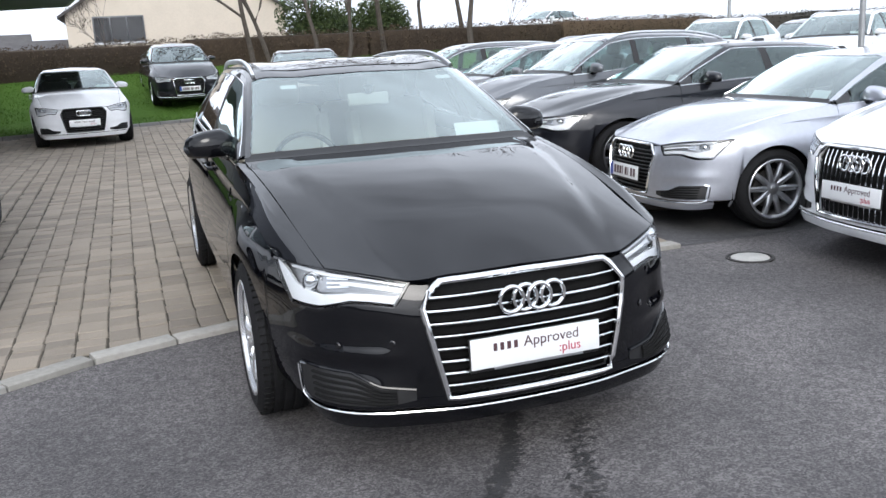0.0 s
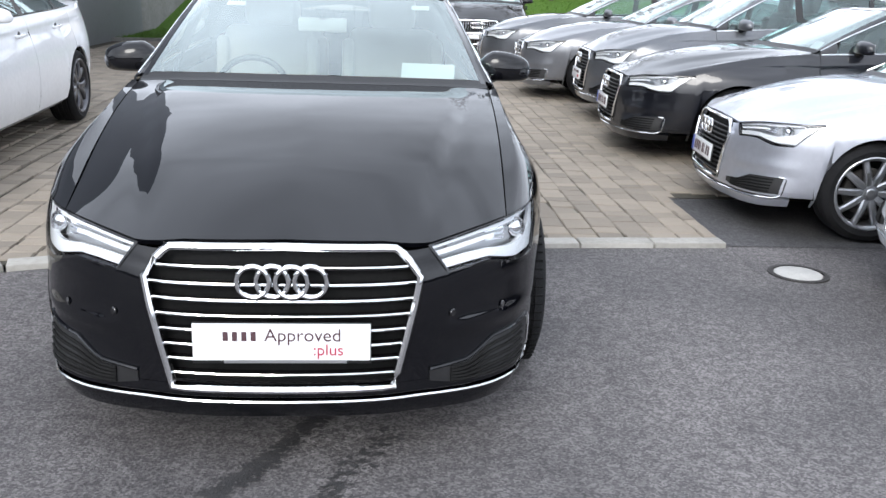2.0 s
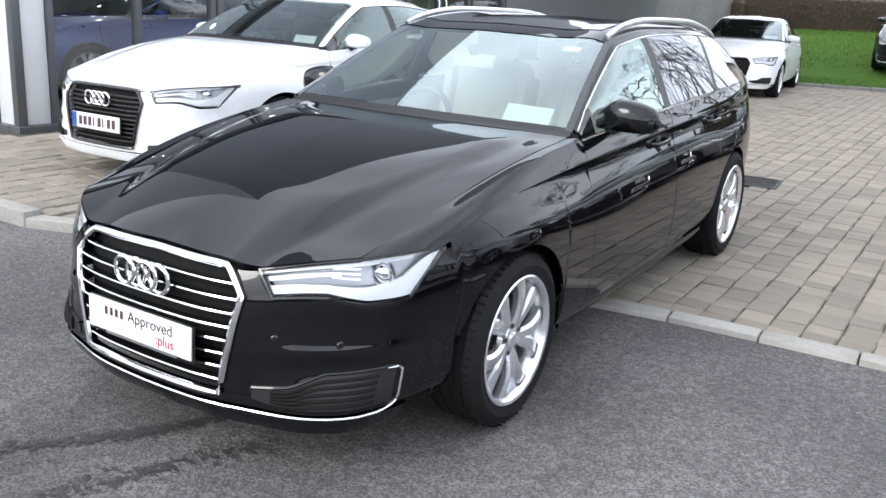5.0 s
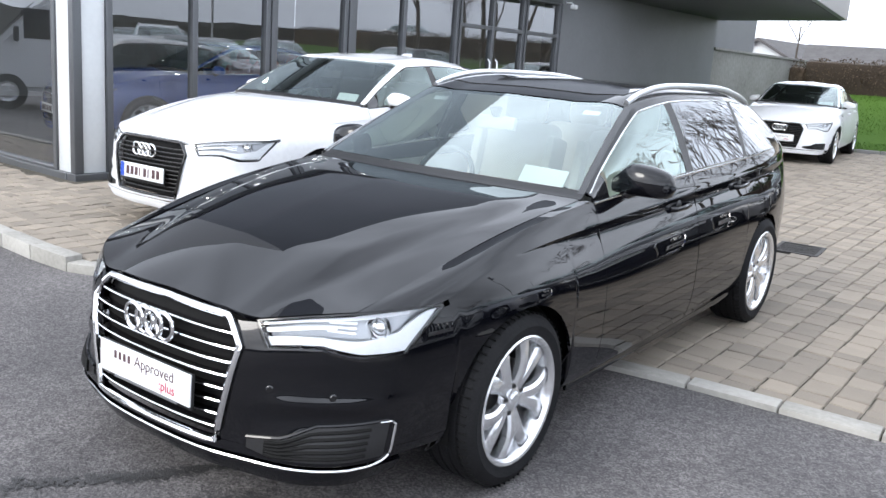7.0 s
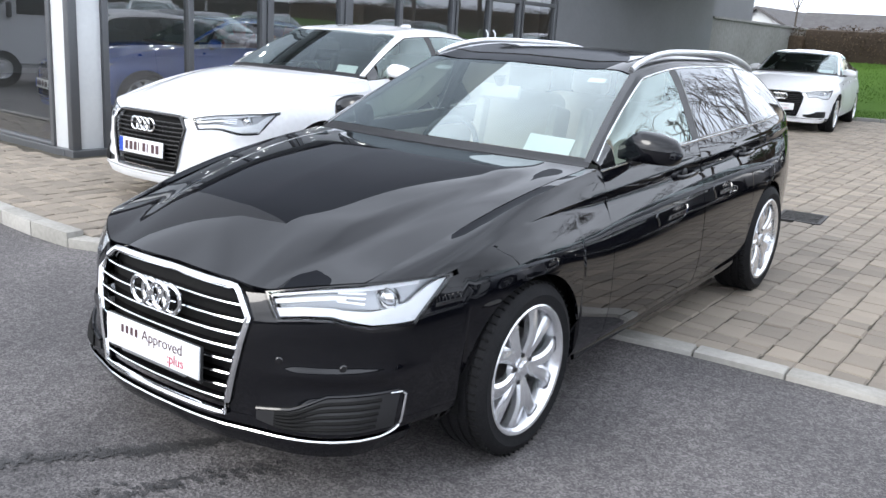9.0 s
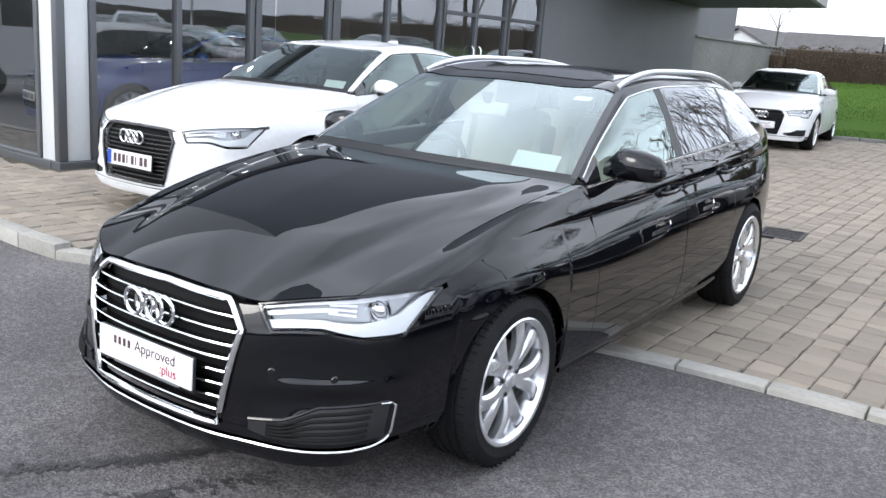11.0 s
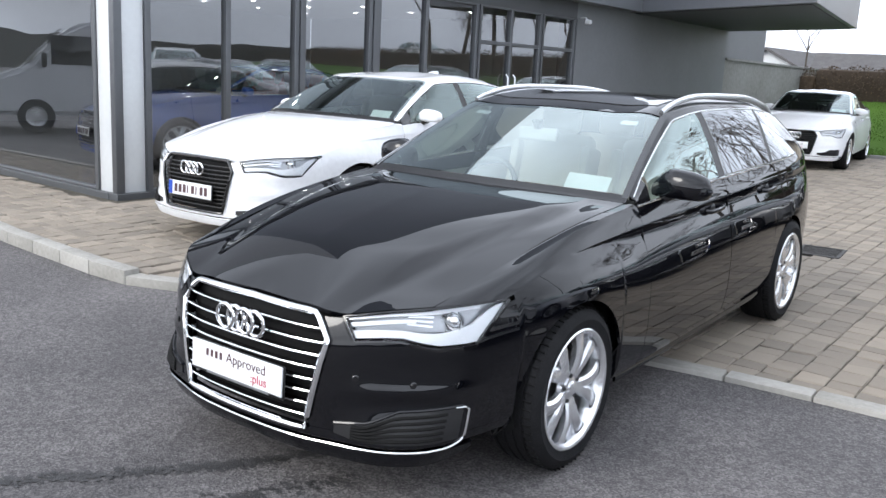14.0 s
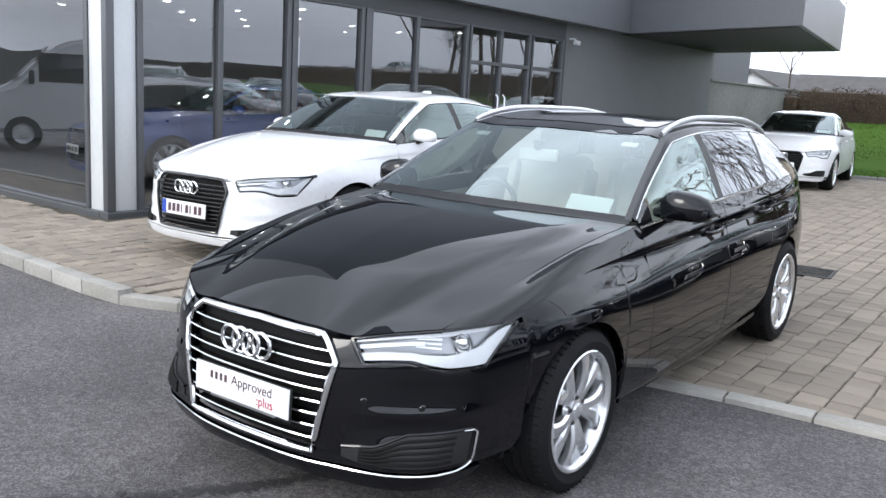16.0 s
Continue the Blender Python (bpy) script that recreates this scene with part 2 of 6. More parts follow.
def tarmac(name, light, dark, stone):
    """Rolled asphalt: pale stone chips in a dark binder, over broad worn and damp areas."""
    m = bpy.data.materials.new(name)
    m.use_nodes = True
    n, l = m.node_tree.nodes, m.node_tree.links
    b = n["Principled BSDF"]
    b.inputs["Specular IOR Level"].default_value = 0.35
    co = n.new("ShaderNodeTexCoord")
    broad, chips, tint, relief, bp = n.new("ShaderNodeTexNoise"), n.new("ShaderNodeTexVoronoi"), n.new("ShaderNodeTexNoise"), n.new("ShaderNodeTexNoise"), n.new("ShaderNodeBump")
    broad.inputs["Scale"].default_value, broad.inputs["Detail"].default_value = 0.9, 6
    chips.inputs["Scale"].default_value = 130
    tint.inputs["Scale"].default_value, tint.inputs["Detail"].default_value = 26, 3
    relief.inputs["Scale"].default_value, relief.inputs["Detail"].default_value = 95, 4
    for t in (broad, chips, tint, relief):
        l.new(co.outputs["Object"], t.inputs["Vector"])
    base, chip, mix, mix2 = n.new("ShaderNodeValToRGB"), n.new("ShaderNodeValToRGB"), n.new("ShaderNodeMix"), n.new("ShaderNodeMix")
    base.color_ramp.elements[0].position, base.color_ramp.elements[1].position = 0.33, 0.66
    base.color_ramp.elements[0].color, base.color_ramp.elements[1].color = (*dark, 1), (*light, 1)
    chip.color_ramp.elements[0].position, chip.color_ramp.elements[1].position = 0.22, 0.95
    chip.color_ramp.elements[0].color, chip.color_ramp.elements[1].color = (0.48, 0.48, 0.48, 1), (1.75, 1.72, 1.69, 1)
    l.new(broad.outputs["Fac"], base.inputs[0])
    sep = n.new("ShaderNodeSeparateColor")
    l.new(chips.outputs["Color"], sep.inputs[0])
    l.new(sep.outputs[0], chip.inputs[0])
    mix.data_type = mix2.data_type = "RGBA"
    mix.blend_type = mix2.blend_type = "MULTIPLY"
    mix.inputs[0].default_value, mix2.inputs[0].default_value = stone, 0.38
    l.new(base.outputs[0], mix.inputs["A"])
    l.new(chip.outputs[0], mix.inputs["B"])
    tr = n.new("ShaderNodeValToRGB")
    tr.color_ramp.elements[0].position, tr.color_ramp.elements[1].position = 0.36, 0.64
    tr.color_ramp.elements[0].color, tr.color_ramp.elements[1].color = (0.5, 0.5, 0.5, 1), (1.4, 1.4, 1.4, 1)
    l.new(tint.outputs["Fac"], tr.inputs[0])
    l.new(mix.outputs["Result"], mix2.inputs["A"])
    l.new(tr.outputs[0], mix2.inputs["B"])
    l.new(mix2.outputs["Result"], b.inputs["Base Color"])
    rr = n.new("ShaderNodeMapRange")
    rr.inputs["To Min"].default_value, rr.inputs["To Max"].default_value = 0.6, 0.9
    l.new(broad.outputs["Fac"], rr.inputs["Value"])
    l.new(rr.outputs[0], b.inputs["Roughness"])
    bp.inputs["Strength"].default_value, bp.inputs["Distance"].default_value = 0.7, 0.008
    l.new(relief.outputs["Fac"], bp.inputs["Height"])
    l.new(bp.outputs[0], b.inputs["Normal"])
    return m


M["asphalt"] = tarmac("worn_asphalt", (0.142, 0.134, 0.135), (0.080, 0.076, 0.078), 0.7)
M["patch"] = tarmac("dark_asphalt", (0.085, 0.083, 0.086), (0.052, 0.051, 0.053), 0.5)
lamp_glow = bpy.data.materials.new("ceiling_lamp_glow")
lamp_glow.use_nodes = True
lamp_glow.node_tree.nodes["Principled BSDF"].inputs["Emission Color"].default_value = (1, 0.97, 0.92, 1)
lamp_glow.node_tree.nodes["Principled BSDF"].inputs["Emission Strength"].default_value = 32
M["glow"] = lamp_glow

# ---- mesh helpers ----
def part(name, bm, mat, parent=None, label="", smooth=True, sharp=40):
    """Links a bmesh as one mesh object under a thing or a part."""
    me = bpy.data.meshes.new(name)
    bmesh.ops.remove_doubles(bm, verts=bm.verts, dist=1e-5)
    bm.normal_update()
    if smooth:
        for f in bm.faces:
            f.smooth = True
        for e in bm.edges:
            if len(e.link_faces) == 2 and e.calc_face_angle(0) > radians(sharp):
                e.smooth = False
    bm.to_mesh(me)
    bm.free()
    me.materials.append(M[mat] if isinstance(mat, str) else mat)
    ob = new(name, me)
    if parent:
        ob.parent = parent
    if label:
        ob["label"] = label
    return ob


def thing(name, m, label, category, group="", kind=""):
    ob = new(name)
    ob.empty_display_size = 0.2
    ob.matrix_basis = m
    return tagged(ob, label, category, group, kind)


def box(bm, x0, x1, y0, y1, z0, z1, bevel=0.0, seg=2, m=None):
    vs = [bm.verts.new((x, y, z)) for x in (x0, x1) for y in (y0, y1) for z in (z0, z1)]
    fs = [bm.faces.new([vs[i] for i in f]) for f in ((0, 1, 3, 2), (4, 6, 7, 5), (0, 4, 5, 1), (2, 3, 7, 6), (0, 2, 6, 4), (1, 5, 7, 3))]
    if bevel:
        es = list({e for f in fs for e in f.edges})
        r = bmesh.ops.bevel(bm, geom=es, offset=bevel, segments=seg, affect="EDGES", profile=0.5)
        vs = list({v for f in r["faces"] for v in f.verts} | {v for v in vs if v.is_valid})
    if m is not None:
        bmesh.ops.transform(bm, matrix=m, verts=[v for v in vs if v.is_valid])
    return bm


def boxes(*rows, bevel=0.0, m=None):
    bm = bmesh.new()
    for r in rows:
        box(bm, *r, bevel=bevel, m=m)
    return bm


def tube(bm, pts, r, seg=8, closed=False, flat=1.0, up=None):
    """A round or flattened bar swept along points."""
    pts = [Vector(p) for p in pts]
    n = len(pts)
    rings = []
    for i, p in enumerate(pts):
        a, b = (pts[(i - 1) % n], pts[(i + 1) % n]) if closed else (pts[max(i - 1, 0)], pts[min(i + 1, n - 1)])
        d = (b - a).normalized()
        ref = Vector(up) if up else (Vector((0, 0, 1)) if abs(d.z) < 0.9 else Vector((1, 0, 0)))
        s = d.cross(ref).normalized()
        u = s.cross(d)
        rr = r[i] if isinstance(r, (list, tuple)) else r
        rings.append([bm.verts.new(p + rr * (math.cos(t) * s * flat + math.sin(t) * u)) for t in (2 * math.pi * k / seg for k in range(seg))])
    for i in range(n if closed else n - 1):
        a, b = rings[i], rings[(i + 1) % n]
        for k in range(seg):
            bm.faces.new((a[k], a[(k + 1) % seg], b[(k + 1) % seg], b[k]))
    if not closed:
        bm.faces.new(rings[0][::-1])
        bm.faces.new(rings[-1])
    return bm


def lathe(bm, prof, seg=40, m=None, a0=0.0, a1=2 * math.pi):
    """A profile of (radius, x) turned round the x axis."""
    full = abs(a1 - a0 - 2 * math.pi) < 1e-6
    rings = []
    for k in range(seg + (0 if full else 1)):
        t = a0 + (a1 - a0) * k / seg
        rings.append([bm.verts.new((x, r * math.cos(t), r * math.sin(t))) for r, x in prof])
    for k in range(seg):
        a, b = rings[k], rings[(k + 1) % len(rings)]
        for i in range(len(prof) - 1):
            bm.faces.new((a[i], a[i + 1], b[i + 1], b[i]))
    if m is not None:
        bmesh.ops.transform(bm, matrix=m, verts=[v for r in rings for v in r])
    return bm


def sheet(P, flip=False, rim=0.0, bm=None):
    """A skin through a grid of points (rows x columns x 3), with its rim turned inwards."""
    bm = bm or bmesh.new()
    P = np.asarray(P, float)
    nr, nc = P.shape[:2]
    V = [[bm.verts.new(P[i, j]) for j in range(nc)] for i in range(nr)]
    for i in range(nr - 1):
        for j in range(nc - 1):
            q = (V[i][j], V[i][j + 1], V[i + 1][j + 1], V[i + 1][j])
            if len({tuple(round(c, 6) for c in v.co) for v in q}) == 4:
                bm.faces.new(q[::-1] if flip else q)
    if rim:
        du, dv = np.gradient(P, axis=1), np.gradient(P, axis=0)
        nrm = np.cross(du, dv)
        nrm /= np.maximum(np.linalg.norm(nrm, axis=-1, keepdims=True), 1e-9)
        Q = P - nrm * rim * (-1 if flip else 1)
        loop = [(0, j) for j in range(nc)] + [(i, nc - 1) for i in range(1, nr)] + [(nr - 1, j) for j in range(nc - 2, -1, -1)] + [(i, 0) for i in range(nr - 2, 0, -1)]
        inner = [bm.verts.new(Q[i, j]) for i, j in loop]
        for k in range(len(loop)):
            a, b = loop[k], loop[(k + 1) % len(loop)]
            q = (V[a[0]][a[1]], inner[k], inner[(k + 1) % len(loop)], V[b[0]][b[1]])
            if (q[0].co - q[3].co).length > 1e-6:
                bm.faces.new(q[::-1] if flip else q)
    return bm


def spline(xs, ys, x):
    """A smooth curve through (xs, ys) that does not overshoot."""
    xs, ys, x = np.asarray(xs, float), np.asarray(ys, float), np.asarray(x, float)
    h, d = np.diff(xs), np.diff(ys) / np.diff(xs)
    s = np.zeros(len(xs))
    s[0], s[-1] = d[0], d[-1]
    for i in range(1, len(xs) - 1):
        if d[i - 1] * d[i] > 0:
            w1, w2 = 2 * h[i] + h[i - 1], h[i] + 2 * h[i - 1]
            s[i] = (w1 + w2) / (w1 / d[i - 1] + w2 / d[i])
    k = np.clip(np.searchsorted(xs, x) - 1, 0, len(xs) - 2)
    t = (x - xs[k]) / h[k]
    h00, h10 = (1 + 2 * t) * (1 - t) ** 2, t * (1 - t) ** 2
    return h00 * ys[k] + h10 * h[k] * s[k] + t * t * (3 - 2 * t) * ys[k + 1] + t * t * (t - 1) * h[k] * s[k + 1]
# ---- the car ----
# Local axes: front axle at y = 0, nose towards -y, the car's left is +x, z from the road.
KNOT = [-0.62, -0.30, 0.05, 0.35, 0.62, 0.95, 1.35, 1.90, 2.60, 3.20, 3.60, 3.93]
BODY = dict(
    x0=[.76, .80, .80, .80, .80, .80, .80, .80, .80, .79, .76, .70], z0=[.20, .20, .20, .20, .19, .19, .19, .19, .20, .22, .26, .30],
    x1=[.815, .888, .926, .926, .922, .919, .917, .917, .914, .895, .82, .70], z1=[.32, .31, .30, .29, .285, .285, .285, .29, .30, .33, .36, .38],
    x2=[.825, .903, .949, .951, .946, .943, .942, .942, .938, .915, .84, .715], z2=[.54, .63, .67, .64, .605, .595, .60, .605, .615, .63, .64, .64],
    x3=[.800, .860, .868, .871, .875, .878, .881, .883, .876, .848, .782, .685], z3=[.700, .820, .884, .905, .917, .928, .940, .957, .974, .986, .985, .965],
    x4=[.755, .806, .820, .828, .836, .840, .842, .842, .835, .806, .743, .65], z4=[.745, .862, .942, .978, 1.002, 1.020, 1.038, 1.052, 1.066, 1.085, 1.090, 1.06],
    x5=[.715, .742, .766, .783, .795, .715, .640, .632, .620, .585, .54, .49], z5=[.770, .868, .946, .991, 1.022, 1.195, 1.380, 1.428, 1.415, 1.355, 1.285, 1.14],
    crown=[.024, .034, .038, .034, .026, .030, .036, .040, .040, .044, .045, .03], bow=[-.245, -.235, -.215, -.19, -.165, -.15, -.11, -.02, .0, .03, .07, .10],
)
SALOON = dict(x5=[.617, .59, .61, .66, .66], z5=[1.400, 1.345, 1.155, 1.105, 1.085], crown=[.066, .06, .035, .03, .02])
FAST = dict(x5=[.605, .565, .54, .56, .60], z5=[1.370, 1.325, 1.185, 1.105, 1.075], crown=[.060, .055, .045, .03, .02])
# The nose in plan, from the middle to the front wheel arch, and how it leans with height.
NOSE_X = [0, .16, .32, .46, .59, .70, .78, .835, .870]
NOSE_Y = [-.998, -.993, -.974, -.932, -.866, -.780, -.685, -.575, -.455]
LEAN_Z = [.17, .22, .30, .42, .55, .66, .74, .80]
LEAN_Y = [.055, .012, .000, .000, .006, .035, .095, .17]
LEAN_S = [.95, .985, 1.0, 1.0, 1.0, .992, .978, .968]


def even(xs, ys, x):
    """A natural cubic through (xs, ys): no kinks, so reflections stay clean."""
    xs, ys = np.asarray(xs, float), np.asarray(ys, float)
    n, h = len(xs), np.diff(xs)
    A, r = np.eye(n), np.zeros(n)
    for i in range(1, n - 1):
        A[i, i - 1 : i + 2] = h[i - 1], 2 * (h[i - 1] + h[i]), h[i]
        r[i] = 6 * ((ys[i + 1] - ys[i]) / h[i] - (ys[i] - ys[i - 1]) / h[i - 1])
    m = np.linalg.solve(A, r)
    k = int(np.clip(np.searchsorted(xs, x) - 1, 0, n - 2))
    a, b = (xs[k + 1] - x) / h[k], (x - xs[k]) / h[k]
    return float(a * ys[k] + b * ys[k + 1] + ((a**3 - a) * m[k] + (b**3 - b) * m[k + 1]) * h[k] ** 2 / 6)


class Shape:
    """The skin of one car: a station v along it, u across it from sill (0) to the middle of the roof (7)."""

    def __init__(self, style, sx, sy, sz, wheel, base=2.912):
        self.c = {k: list(v) for k, v in BODY.items()}
        for k, v in dict(saloon=SALOON, fastback=FAST).get(style, {}).items():
            self.c[k][7:] = v
        self.k, self.wheel, self.base = (sx, sy, sz), wheel, base
        self.lift, self.front, self.memo = 0.0, 1.0, {}

    def section(self, v, u):
        key = round(v, 6)
        c = self.memo.get(key)
        if c is None:
            c = self.memo[key] = {k: even(KNOT, y, v) if k[1:] in ("0", "1", "2", "3", "4") else float(spline(KNOT, y, v)) for k, y in self.c.items()}
            if .62 <= v <= 1.35:  # the windscreen: one even curve from scuttle to roof
                w = (v - .62) / .73
                c["x5"], c["z5"], c["crown"], c["bow"] = .795 - .150 * w - .012 * w * (1 - w), 1.022 + .358 * w + .055 * w * (1 - w), .026 + .012 * w, -.165 + .060 * w
        xs = [c["x0"], c["x1"], c["x2"], c["x3"], c["x4"], c["x5"], c["x5"] * 0.55, 0 * c["x5"]]
        zs = [c["z0"], c["z1"], c["z2"], c["z3"], c["z4"], c["z5"], c["z5"] + c["crown"] * 0.74, c["z5"] + c["crown"]]
        low = u <= 3
        K, kx, kz = ([0, 1, 2, 3], xs[:4], zs[:4]) if low else ([3, 4, 5, 6, 7], xs[3:], zs[3:])
        x, z = float(cubic(K, kx, u)), float(cubic(K, kz, u))
        if u > 2 and low:  # the flank swells evenly from the shoulder line down to its widest
            w = u - 2
            k = 1 - .13 * min(1.0, max(0.0, (v - .02) / .5), max(0.0, (3.7 - v) / .4))  # an upright strip under the crease
            x = xs[2] + (xs[3] - xs[2]) * min(1.0, w / k) ** 2
        elif low:
            x = float(cubic(K, [*xs[:3], xs[1]], u))
        y = v
        if u < 3 and -.25 < v < 3.7:  # the flank falls in under the shoulder line, and again above the sill
            if u < 1.3 and .4 < v < 2.6:
                x -= 0.012 * math.exp(-(1.3 - u) / 0.3) * min(1, (v - .4) / .3, (2.6 - v) / .3) * min(1, (1.3 - u) / .12)
        if u > 5:
            y += c["bow"] * (1 - (x / max(c["x5"], 1e-3)) ** 2)
            if v < 0.7:  # two pressed lines run up the bonnet
                fade = min(1.0, max(0.0, (.60 - v) / .25)) * min(1.0, max(0.0, (v + .62) / .30))
                at = c["x5"] * min(.80, .715 + .24 * (v + .15))
                z += fade * (0.012 * (.5 - .5 * math.tanh((x - at) / .013)) - 0.004 * math.exp(-(((x - at - .05) / .04) ** 2)))
        return x, y, z

    def world(self, x, y, z):
        sx, sy, sz = self.k
        return (x * sx, y * sy * (self.front if y < 0 else 1.0), z * sz + self.lift)

    def at(self, v, u):
        return self.world(*self.section(v, u))

    def nose(self, s, z, raw=False):
        """A point of the bumper: s from the middle (0) to the wheel arch (1), at height z."""
        x0 = s * NOSE_X[-1]
        x = x0 * even(LEAN_Z, LEAN_S, z)
        y = even(NOSE_X, NOSE_Y, x0) + even(LEAN_Z, LEAN_Y, z) * (1 - 0.75 * s)
        low, out_ = min(1.0, max(0.0, (.44 - z) / .15)), min(1.0, max(0.0, (s - .45) / .40)) * min(1.0, max(0.0, (1 - s) / .14))
        y -= .050 * low * low * (3 - 2 * low) * out_ * out_ * (3 - 2 * out_)  # the lower corner stands fuller
        far = min(1.0, max(0.0, (s - .52) / .14)) * min(1.0, max(0.0, (1 - s) / .12))
        if far > 0:  # a ridge over the air intakes, hollow below the lamp
            out = far * far * (3 - 2 * far) * (0.009 * math.exp(-(((z - .468) / .026) ** 2)) - 0.003 * math.exp(-(((z - .565) / .04) ** 2)))
            x, y = x + out * .5, y - out
        p = np.array(self.world(x, y, z))
        if s > .86 and not raw:  # run into the flank at the wheel arch
            p = p + (np.array(self.side(-.388, z)) - np.array(self.nose(1.0, z, True))) * ((s - .86) / .14) ** 1.6
        return p

    def side(self, v, z):
        """The point of the flank at station v and height z."""
        lo, hi = 0.0, 4.5
        for _ in range(18):
            mid = (lo + hi) / 2
            lo, hi = (mid, hi) if self.section(v, mid)[2] < z else (lo, mid)
        return self.at(v, lo)

    def arch(self, v, wy, r, zc):
        """The u at which the wheel arch cuts the section at v, or 0."""
        d = r * r - (v - wy) ** 2
        if d <= 0:
            return 0.0
        top = zc + math.sqrt(d)
        lo, hi = 0.0, 3.0
        for _ in range(24):
            mid = (lo + hi) / 2
            lo, hi = (mid, hi) if self.section(v, mid)[2] < top else (lo, mid)
        return lo


def cubic(K, y, u):
    """A smooth curve through evenly spaced knots (it may swell a little between them)."""
    n = len(K)
    i = min(max(int(math.floor(u - K[0])), 0), n - 2)
    t = u - K[0] - i
    p1, p2 = y[i], y[i + 1]
    m1 = (p2 - y[i - 1]) / 2 if i > 0 else p2 - p1
    m2 = (y[i + 2] - p1) / 2 if i < n - 2 else p2 - p1
    return (2 * t**3 - 3 * t**2 + 1) * p1 + (t**3 - 2 * t**2 + t) * m1 + (-2 * t**3 + 3 * t**2) * p2 + (t**3 - t**2) * m2


def mirrored(P):
    Q = np.array(P, float)
    Q[..., 0] *= -1
    return Q


def stations(a, b, n, rounds=()):
    """Stations from a to b, packed closer round the ends of the wheel arches."""
    v = list(np.linspace(a, b, n))
    for c, r in rounds:
        v += [c + s * r * math.sin(t) for s in (-1, 1) for t in np.linspace(0.5, math.pi / 2, 9)]
        v += [c + s * r * 1.002 for s in (-1, 1)]
    v = sorted(x for x in v if a <= x <= b)
    return [x for i, x in enumerate(v) if i == 0 or x - v[i - 1] > 2e-4]


def across(a, b, n):
    """n + 1 values from a to b, one of them on the shoulder crease where it lies between."""
    if a < 3 < b:
        k = max(1, round(n * .72))
        return [*(3 - (3 - a) * (1 - np.linspace(0, 1, k, endpoint=False)) ** 1.9), *np.linspace(3, b, n + 1 - k)]
    return list(np.linspace(a, b, n + 1))


def text_mesh(name, words, size, mat, m, parent):
    """Raised lettering in the built-in font."""
    cu = bpy.data.curves.new(name, "FONT")
    cu.body, cu.size, cu.extrude, cu.align_x = words, size, 0.0006, "LEFT"
    tmp = new(name, cu)
    me = bpy.data.meshes.new_from_object(tmp.evaluated_get(bpy.context.evaluated_depsgraph_get()))
    bpy.data.objects.remove(tmp)
    me.transform(m)
    me.materials.clear()
    me.materials.append(M[mat])
    ob = new(name, me)
    ob.parent = parent
    return ob


